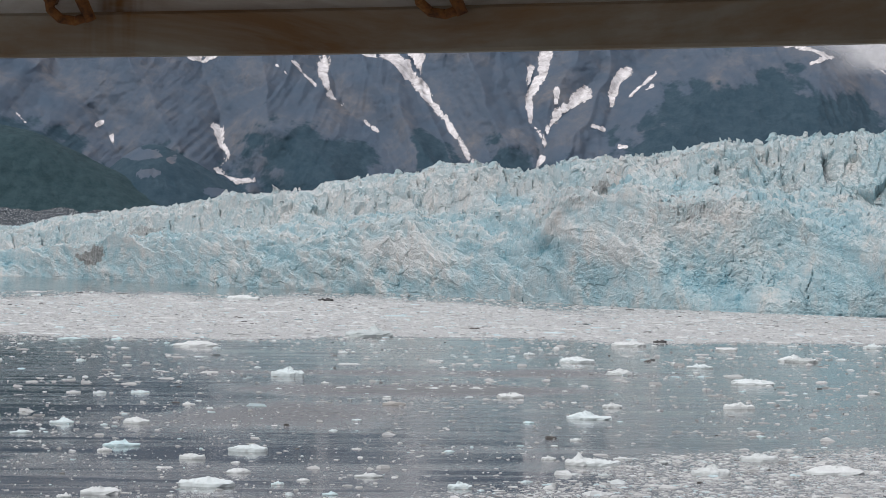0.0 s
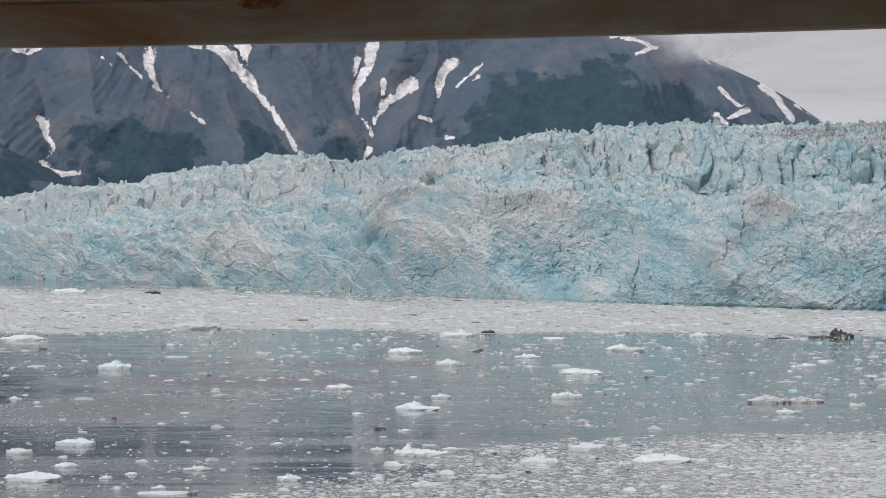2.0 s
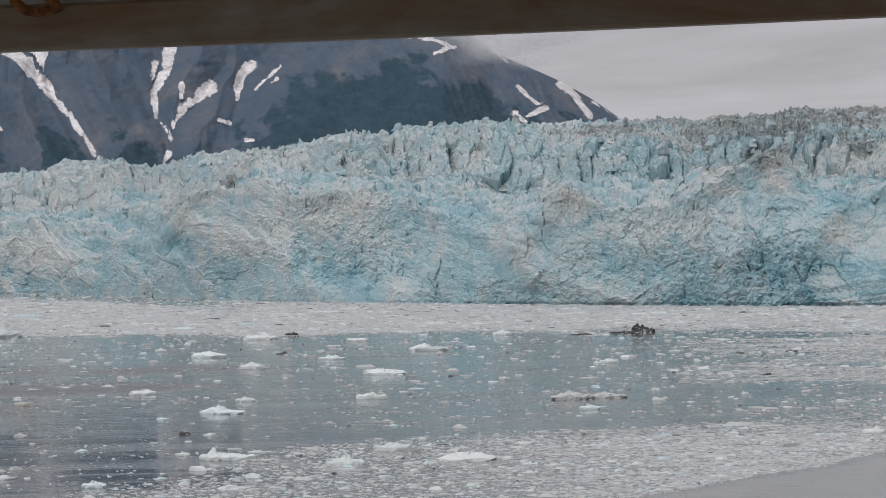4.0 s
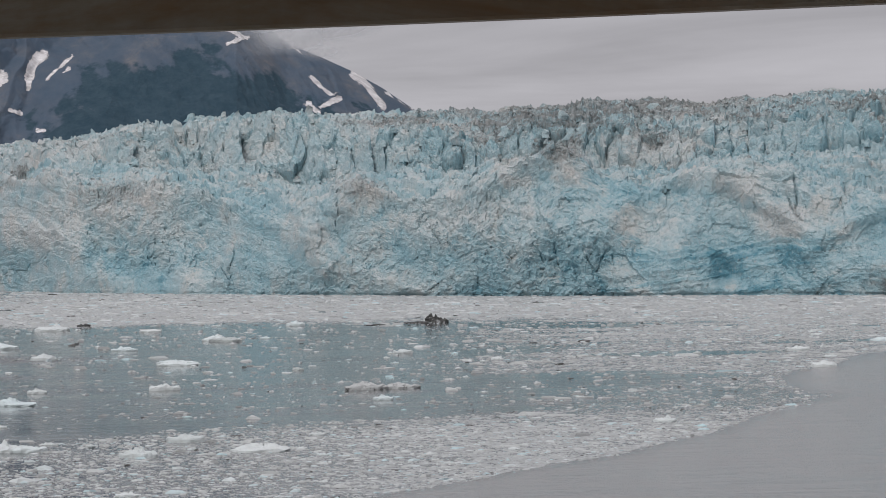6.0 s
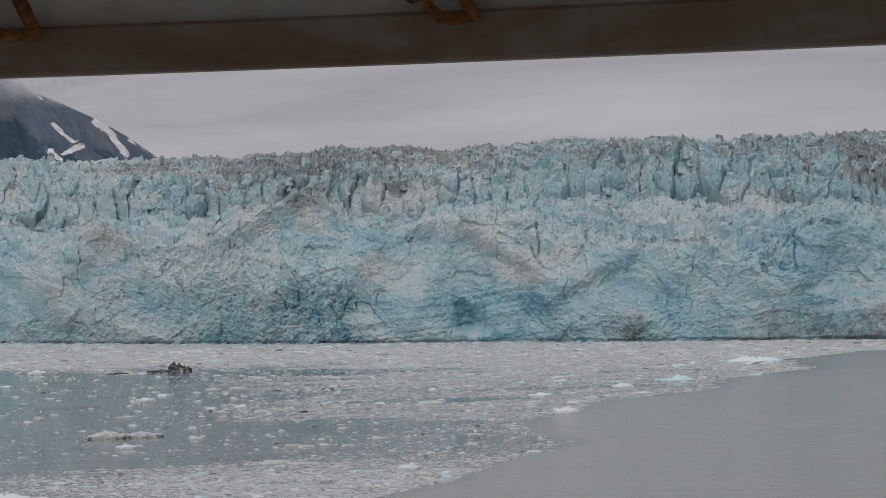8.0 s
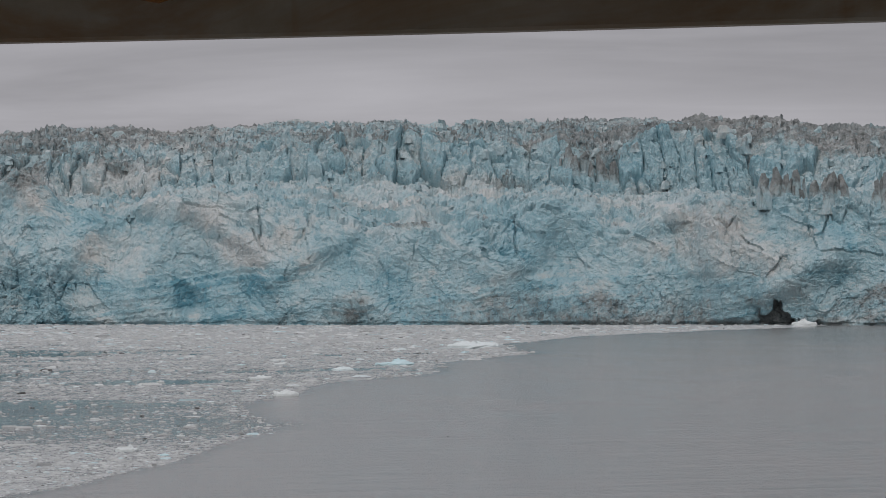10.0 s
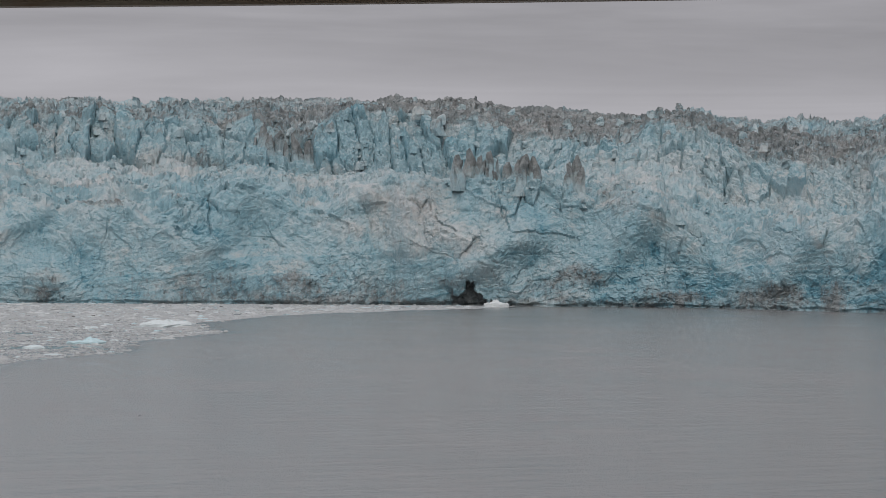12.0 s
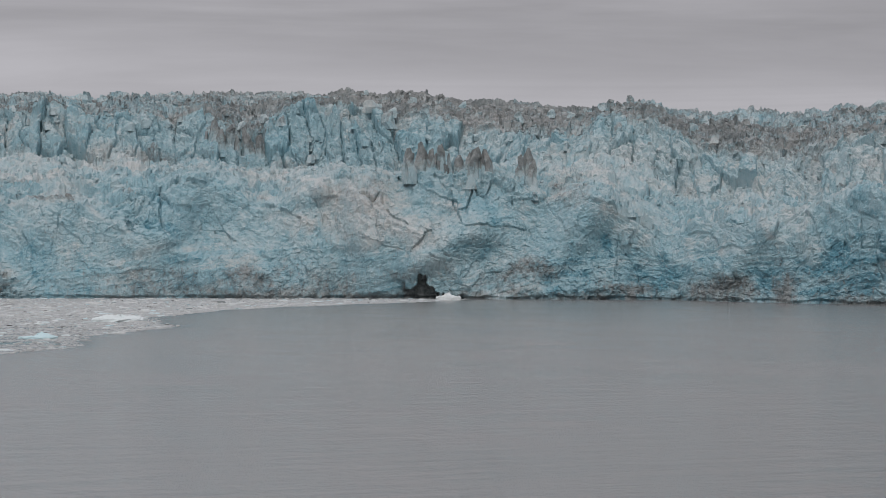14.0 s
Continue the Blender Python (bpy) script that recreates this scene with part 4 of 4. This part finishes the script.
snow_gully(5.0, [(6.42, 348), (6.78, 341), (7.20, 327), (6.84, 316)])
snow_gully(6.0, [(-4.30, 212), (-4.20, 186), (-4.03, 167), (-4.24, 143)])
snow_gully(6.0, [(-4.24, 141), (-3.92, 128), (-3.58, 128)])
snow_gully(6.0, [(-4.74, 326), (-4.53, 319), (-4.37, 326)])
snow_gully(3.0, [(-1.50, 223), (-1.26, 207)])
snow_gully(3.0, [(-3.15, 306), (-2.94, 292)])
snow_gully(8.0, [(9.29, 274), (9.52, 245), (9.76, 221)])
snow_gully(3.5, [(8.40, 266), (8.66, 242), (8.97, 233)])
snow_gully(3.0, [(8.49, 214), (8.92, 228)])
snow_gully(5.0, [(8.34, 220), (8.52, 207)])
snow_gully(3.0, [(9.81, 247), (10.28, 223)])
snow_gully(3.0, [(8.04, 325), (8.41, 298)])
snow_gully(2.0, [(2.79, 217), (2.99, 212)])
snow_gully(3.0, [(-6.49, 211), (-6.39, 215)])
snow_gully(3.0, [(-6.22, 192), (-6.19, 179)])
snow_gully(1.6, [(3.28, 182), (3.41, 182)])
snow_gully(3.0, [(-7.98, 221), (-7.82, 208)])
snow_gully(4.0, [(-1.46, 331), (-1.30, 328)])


def hill(name, label, bearings, heights, r0, r1, green, seed, patches=()):
    deg = np.linspace(bearings[0], bearings[-1], 280)
    v = np.linspace(0, 1, 60)
    D, V = np.meshgrid(deg, v)
    crown = sum(np.interp(D + k, bearings, heights) for k in (-0.15, 0, 0.15)) / 3
    R = r0 + (r1 - r0) * V**1.2
    X, Y = R * np.sin(np.radians(D)), R * np.cos(np.radians(D))
    fine = fbm(X / 60, Y / 60, crown * V / 40, 5, seed, 0.6)
    R = R - 7 * fine * smooth(0, 0.2, V) * smooth(1, 0.9, V)
    Z = crown * np.sin(V * math.pi / 2) + 2.0 * fine
    X, Y = R * np.sin(np.radians(D)), R * np.cos(np.radians(D))
    bare = np.zeros(D.shape)
    for kb, kz, kw, kh in patches:
        bare = np.maximum(bare, 1.1 * smooth(0.3, 0.8, np.exp(-(((D - kb) / kw) ** 2) - ((Z - kz) / kh) ** 2) * (1 + 1.6 * fbm(X / 22, Z / 9, X * 0, 5, seed + 7, 0.65))))
    me = sheet(name, np.stack([X, Y, Z], -1), HAZY_ROCK, [("green", 0.5 * (green + 0.25 * fine - bare))], flat=False)
    tagged(new(name, me), label, "hill", kind="structure")


hill("ground_hill", "low dark green forested hill behind the ice", [-12, -8.29, -7.66, -6.72, -5.98, -5.13, -4.71, -4.2], [185, 174, 167, 138, 115, 82, 70, 20], 3420, 3660, 1.8, 131)
hill("ground_spur", "green spur with bare grey rock patches", [-7.2, -6.29, -5.77, -5.35, -4.93, -4.29, -3.66, -3.23, -2.6], [60, 124, 152, 157, 143, 119, 95, 78, 20], 3500, 3760, 0.9, 141, [(-5.75, 142, 0.5, 9), (-5.6, 118, 0.28, 10), (-5.1, 140, 0.12, 10), (-4.3, 96, 0.4, 6)])


def moraine():
    deg = np.linspace(-11.5, -3.6, 300)
    v = np.linspace(0, 1, 30)
    D, V = np.meshgrid(deg, v)
    X, Y = np.sin(np.radians(D)) * 3400, np.cos(np.radians(D)) * 3400
    lump = fbm(X / 25, V * 4, V * 0, 4, 151)
    Z = (np.interp(D, [-11.5, -8.2, -6.5, -5.5, -3.6], [72, 74, 68, 52, 20]) + 6 * lump) * V
    R = 3300 + 100 * V + 8 * lump
    me = sheet("ground_moraine", np.stack([R * np.sin(np.radians(D)), R * np.cos(np.radians(D)), Z], -1), MORAINE, flat=False)
    tagged(new("ground_moraine", me), "dark grey rubble moraine flecked with ice", "moraine", kind="structure")


moraine()


# ---- cloud lying on the shoulder of the mountain ----
def cloud(bearing, height, r, w, h, thick):
    u = np.linspace(-1, 1, 40)
    U, V = np.meshgrid(u, u)
    d = np.sqrt(U * U + V * V)
    T = thick * smooth(1.0, 0.1, d)
    b = np.radians(bearing) + U * w / r
    R = r - 0.25 * w * np.sqrt(np.clip(1 - d * d, 0, 1))
    co = np.stack([R * np.sin(b), R * np.cos(b), height + V * h], -1)
    ob = new("cloud", sheet("cloud", co, CLOUD, [("thick", T)], flat=False))
    tagged(ob, "thin grey mist hanging on the mountain shoulder", "cloud", "mist on the mountain", "stuff")


cloud(8.3, 310, 4100, 120, 34, 1.0)
cloud(8.05, 288, 4000, 62, 30, 0.75)
cloud(7.5, 300, 3950, 70, 26, 0.4)
cloud(8.6, 268, 4050, 40, 16, 0.4)
cloud(7.7, 268, 3900, 60, 20, 0.3)


# ---- drifting ice ----
def pack_density(b, r):
    """Pieces per square metre at a bearing and distance, and how close packed the ice is (0 to 1)."""
    x, y = r * np.sin(np.radians(b)), r * np.cos(np.radians(b))
    patch = fbm(x / 60, y / 90, x * 0, 5, 161, 0.6)
    room = drift_edge(r) - b
    inside = smooth(0.0, 0.25, room)
    belt = np.interp(r, [280, 380, 410, 450, 520, 600, 700, 850, 1000], [11.0, 12.0, 7.5, 5.0, 5.5, 7.5, 9.0, 14.0, 20.0])
    near = smooth(belt + 1.5, belt - 1.2, room + 2.0 * patch)
    far = smooth(845, 925, r + 45 * patch) * np.where(b < -1, smooth(1800, 1560, r + 160 * patch), 1.0)
    far = far * (1 - 0.8 * smooth(-300, -140, r - front_distance(b) + 60 * patch) * smooth(4.0, 1.5, b))
    lead = smooth(0.15, 0.5, fbm(x / 55, y / 26, x * 0 + 8, 4, 171)) * smooth(420, 520, r) * smooth(950, 800, r)
    close = np.maximum(near * (1 - 0.85 * lead) * (0.58 + 0.42 * smooth(460, 380, r) + 0.3 * smooth(10.5, 14, b) * smooth(460, 560, r)), far) * inside
    streak = fbm(x / 70, y / 26, x * 0 + 4, 4, 165, 0.6)
    thin = 0.045 + 0.05 * smooth(0, 10, b) + 0.10 * smooth(0.3, 0.8, patch) + 0.16 * smooth(0.1, 0.7, streak)
    return np.maximum(close, thin * inside), close


build_water()


def chunk_mesh(name, x, y, size, height, mat, rng, k=4):
    """Many small angular pieces of ice, joined: blocks with uneven tops."""
    n = len(x)
    ang = (np.arange(k)[None] + rng.uniform(-0.42, 0.42, (n, k))) * 2 * math.pi / k + rng.uniform(0, 6.3, (n, 1))
    rad = size[:, None] * rng.uniform(0.5, 1.4, (n, k)) * 0.5
    inset = rng.uniform(0.45, 0.85, (n, k))
    tilt = rng.uniform(0.3, 1.1, (n, k))
    bx, by = x[:, None] + rad * np.cos(ang) * 1.5, y[:, None] + rad * np.sin(ang)
    tx, ty = x[:, None] + rad * inset * np.cos(ang) * 1.5, y[:, None] + rad * inset * np.sin(ang)
    low = np.stack([bx, by, np.full_like(bx, -0.12)], -1)
    high = np.stack([tx, ty, height[:, None] * tilt], -1)
    peak = np.stack([x, y, height * rng.uniform(0.7, 1.35, n)], -1)[:, None]
    verts = np.concatenate([low, high, peak], 1)
    faces = [] if k > 3 else [(3, 4, 5)]
    for i in range(k):
        j = (i + 1) % k
        faces += [(i, j, k + j), (i, k + j, k + i)] + ([(k + i, k + j, 2 * k)] if k > 3 else [])
    faces = np.array(faces)[None] + (np.arange(n) * (2 * k + 1))[:, None, None]
    return raw_mesh(name, verts.reshape(-1, 3), faces.reshape(-1, 3), mat)


def brash():
    rng = np.random.default_rng(7)
    sets = [(255, 400, 2.6, 0.27, 4), (400, 560, 1.35, 0.34, 3), (560, 900, 0.55, 0.50, 3), (900, 1900, 0.17, 0.85, 3)]
    for r0, r1, per, base, k in sets:
        area = math.radians(46) * (r1 * r1 - r0 * r0) / 2
        n = int(area * per)
        r = np.sqrt(rng.uniform(r0 * r0, r1 * r1, n))
        b = rng.uniform(-11, 35, n)
        dens, close = pack_density(b, r)
        ok = (rng.uniform(0, 1, n) < dens) & (r < front_distance(b) - 4 + 10)
        r, b = r[ok], b[ok]
        size = base * rng.lognormal(-0.25, 0.7, len(r))
        height = np.minimum(size * rng.uniform(0.05, 0.22, len(r)) * np.where(close[ok] < 0.25, 1.3, 1.0), 0.5)
        me = chunk_mesh("brash_ice", r * np.sin(np.radians(b)), r * np.cos(np.radians(b)), size, height, BRASH, rng, k)
        tagged(new("brash_ice", me), "loose grey-white brash ice drifting on the water", "brash ice", "brash ice", "stuff")


brash()


def floe_mesh(seed, tall, mat=None):
    """A lump of drifting ice about one metre wide: worn base, uneven humped top."""
    rng = np.random.default_rng(seed)
    seg, rings = 26, 12
    A, T = np.meshgrid(np.linspace(0, 2 * math.pi, seg, endpoint=False), np.linspace(0, 1, rings))
    lobes = 1 + 0.15 * np.sin(2 * A + rng.uniform(0, 6)) + 0.11 * np.sin(3 * A + rng.uniform(0, 6)) + 0.06 * np.sin(5 * A + rng.uniform(0, 6))
    prof = np.interp(T, [0, 0.1, 0.2, 0.4, 0.6, 0.8, 1], [1.0, 1.02, 0.97, 0.8, 0.56, 0.3, 0.02]) * rng.uniform(0.96, 1.04, A.shape)
    X, Y = 0.52 * lobes * prof * np.cos(A), 0.36 * lobes * prof * np.sin(A)
    body = np.interp(T, [0, 0.1, 0.2, 1], [-0.15, 0.58, 0.84, 0.92]) * (1 + 0.35 * np.sin(A * 2 + rng.uniform(0, 6)) * T)
    for _ in range(int(rng.integers(2, 5))):
        px, py, pw = rng.uniform(-0.3, 0.3), rng.uniform(-0.18, 0.18), rng.uniform(0.10, 0.24)
        body = body + rng.uniform(0.1, 0.55) * np.exp(-((X - px) ** 2 + (Y - py) ** 2) / pw**2) * smooth(0.1, 0.3, T)
    rough = fbm(X * 6 + seed * 3.1, Y * 6, X * 0, 4, 181 + seed, 0.65)
    Z = body * tall * (1 + 0.5 * rough * smooth(0.1, 0.3, T))
    co = np.stack([X, Y, Z], -1)
    co = np.concatenate([co, co[:, :1]], 1)
    return sheet("ice_floe", co, mat or FLOE)


FLOE_MESHES = [floe_mesh(k, t) for k, t in enumerate((0.24, 0.32, 0.2, 0.36, 0.26, 0.2, 0.22, 0.28, 0.34, 0.18))]
# floes that stand out: x, y, width in metres
FLOES = [(-103, 850, 7.9), (-24, 383, 4.3), (-41, 391, 4.0), (-31, 617, 5.9), (-22, 916, 15.3), (12, 534, 5.1), (23, 467, 6.4), (32, 713, 7.9), (-104, 1594, 14.8), (-65, 806, 12.0),
         (-25, 326, 5.7), (-8, 504, 3.3), (-8, 341, 2.7), (2, 326, 2.3), (17, 365, 4.4), (-35, 314, 4.4), (-55, 441, 3.3), (-44, 443, 3.7), (-30, 368, 2.7), (-23, 346, 2.9)]
FLOES += [(-53, 537, 3.2), (61, 602, 7.3), (58, 685, 5.1), (28, 502, 2.8), (52, 846, 9.4), (76, 819, 6.1), (86, 736, 8.2), (37, 641, 5.3), (49, 503, 4.2), (46, 354, 7.3),
          (19, 364, 4.7), (86, 729, 7.5), (61, 599, 6.7), (31, 349, 3.9), (103, 386, 3.0), (306, 778, 15.5), (241, 665, 7.9), (170, 527, 4.6), (188, 599, 4.1), (220, 640, 5.0)]
floe_rng = random.Random(5)


def place_floe(x, y, width, mesh, label="white weathered ice floe drifting on grey water", name="ice_floe", flat=0.48):
    ob = new(name, mesh)
    turn = math.atan2(-x, y) + floe_rng.uniform(-0.35, 0.35) + (math.pi if floe_rng.random() < 0.5 else 0)
    ob.matrix_basis = Matrix.LocRotScale((x, y, 0), Euler((0, 0, turn)), (width, width, width * flat))
    tagged(ob, label, "ice floe", "drifting ice floes")
    return ob


for i, (x, y, width) in enumerate(FLOES):
    place_floe(x, y, width, FLOE_MESHES[i % len(FLOE_MESHES)], flat=0.48 if width < 6 else 0.34)
rng_f = np.random.default_rng(11)
count = 0
while count < 240:
    b, r = rng_f.uniform(-10, 22), math.sqrt(rng_f.uniform(290**2, 900**2))
    room = float(drift_edge(np.array([r]))[0]) - b
    if room < 0.4:
        continue
    place_floe(r * math.sin(math.radians(b)), r * math.cos(math.radians(b)), float(rng_f.lognormal(0.1, 0.5)), FLOE_MESHES[count % len(FLOE_MESHES)], "small white ice floe adrift among brash ice")
    count += 1

place_floe(494, 945, 8.5, floe_mesh(41, 0.34), "jumbled white ice lump stranded below the ice cliff", flat=0.5)
DIRTY = [floe_mesh(31, 0.5, DEBRIS), floe_mesh(32, 0.24, STAINED), floe_mesh(33, 0.16, DEBRIS)]
for x, y, width, k, flat in ((159, 848, 4.4, 0, 0.72), (161.5, 847, 3.6, 0, 0.5), (154, 846, 6.5, 2, 0.3), (80.2, 488, 6.0, 1, 0.5), (86.2, 490, 5.6, 1, 0.38), (-61, 1585, 8.2, 0, 0.25), (63, 883, 4.1, 0, 0.25), (140, 835, 5.0, 2, 0.25)):
    place_floe(x, y, width, DIRTY[k], "dark silt-covered lump of ice" if k != 1 else "grey ice floe with dark stained edges", "dirty_ice_floe", flat)
place_floe(151.5, 396, 0.3, floe_mesh(34, 0.4, DEBRIS), "small dark lump of debris adrift on open water", "floating_debris", 0.8)


# ---- the ship's deck edge overhead ----
def edge_y(x):
    return 2.855 - 0.41 * x - 0.14 * x * x


def swept(bm, profile, xs):
    """Sweeps (outward, up) points along the deck edge, curved to fit the camera's view."""
    rings = []
    for x in xs:
        slope = -0.41 - 0.28 * x
        nx, ny = -slope / math.hypot(1, slope), 1 / math.hypot(1, slope)
        rings.append([bm.verts.new((x + nx * o, edge_y(x) + ny * o, u)) for o, u in profile])
    for a, b in zip(rings[:-1], rings[1:]):
        for i in range(len(profile)):
            j = (i + 1) % len(profile)
            bm.faces.new((a[i], a[j], b[j], b[i]))
    bm.faces.new(rings[0][::-1])
    bm.faces.new(rings[-1])


XS = [-1.5 + 0.06 * i for i in range(66)]
BOTTOM = EYE + 0.1898
girder = tagged(new("deck_girder"), "white-painted steel deck girder with rust streaks", "girder")
bm = bmesh.new()
swept(bm, [(0.003, 0.0), (0.022, 0.0), (0.025, 0.003), (0.025, 0.040), (0.022, 0.043), (0.003, 0.043), (0.0, 0.040), (0.0, 0.003)], [x for x in XS])
for v in bm.verts:
    v.co.z += BOTTOM
part("flange", bm_mesh("flange", bm, PAINT), girder)
bm = bmesh.new()
swept(bm, [(0.010, 0.043), (0.020, 0.043), (0.020, 0.30), (0.010, 0.30)], XS)
for v in bm.verts:
    v.co.z += BOTTOM
web = part("web", bm_mesh("web", bm, WEB_PAINT), girder)


def shackle(x):
    """A rusted hook that hangs on the web of the girder."""
    y = edge_y(x)
    bm = bmesh.new()
    pts = [(-0.026, 0.066), (-0.024, 0.052), (-0.014, 0.043), (0.0, 0.041), (0.012, 0.045)]
    for (x0, z0), (x1, z1) in zip(pts[:-1], pts[1:]):
        a, b = Vector((x0, -0.012, z0)), Vector((x1, -0.012, z1))
        m = Matrix.Translation((a + b) / 2) @ (b - a).to_track_quat("Z", "Y").to_matrix().to_4x4()
        bmesh.ops.create_cone(bm, cap_ends=True, segments=8, radius1=0.0046, radius2=0.0046, depth=(b - a).length * 1.2, matrix=m)
    a, b = Vector((0.000, -0.014, 0.075)), Vector((0.016, -0.014, 0.041))
    m = Matrix.Translation((a + b) / 2) @ (b - a).to_track_quat("Z", "Y").to_matrix().to_4x4()
    bmesh.ops.create_cone(bm, cap_ends=True, segments=8, radius1=0.0066, radius2=0.0055, depth=(b - a).length, matrix=m)
    a, b = Vector((-0.026, -0.014, 0.064)), Vector((-0.026, 0.034, 0.064))
    m = Matrix.Translation((a + b) / 2) @ (b - a).to_track_quat("Z", "Y").to_matrix().to_4x4()
    bmesh.ops.create_cone(bm, cap_ends=True, segments=8, radius1=0.006, radius2=0.006, depth=(b - a).length, matrix=m)
    bmesh.ops.translate(bm, verts=bm.verts, vec=(x, y - 0.008, BOTTOM - 0.008))
    part("hook", bm_mesh("hook", bm, RUST, flat=False), web, "rusted steel hook")


for x in (-0.36, 0.0, 0.416, 0.756, 1.12):
    shackle(x)

# unseen deck above, cabin wall and floor, added to block sky light from the girder
bm = bmesh.new()
box(bm, -3.0, 3.2, -2.2, 1.2, EYE + 0.49, EYE + 0.53)
swept(bm, [(-3.5, 0.30 + BOTTOM), (0.03, 0.30 + BOTTOM), (0.03, 0.34 + BOTTOM), (-3.5, 0.34 + BOTTOM)], XS)
tagged(new("ceiling", bm_mesh("ceiling", bm, DECK)), "plain painted underside of the deck above, unseen, added to shade the girder", "ceiling", kind="structure")
bm = bmesh.new()
box(bm, -3.0, 3.2, -2.3, -2.2, EYE - 1.65, EYE + 0.6)
tagged(new("wall_unseen", bm_mesh("wall_unseen", bm, DECK)), "plain painted cabin wall, unseen, added to keep sky light off the girder", "wall", kind="structure")
bm = bmesh.new()
box(bm, -3.0, 3.2, -2.3, 1.2, EYE - 1.75, EYE - 1.65)
tagged(new("floor", bm_mesh("floor", bm, DECK)), "plain painted ship's deck, unseen, added to close the place and bounce light", "floor", kind="structure")
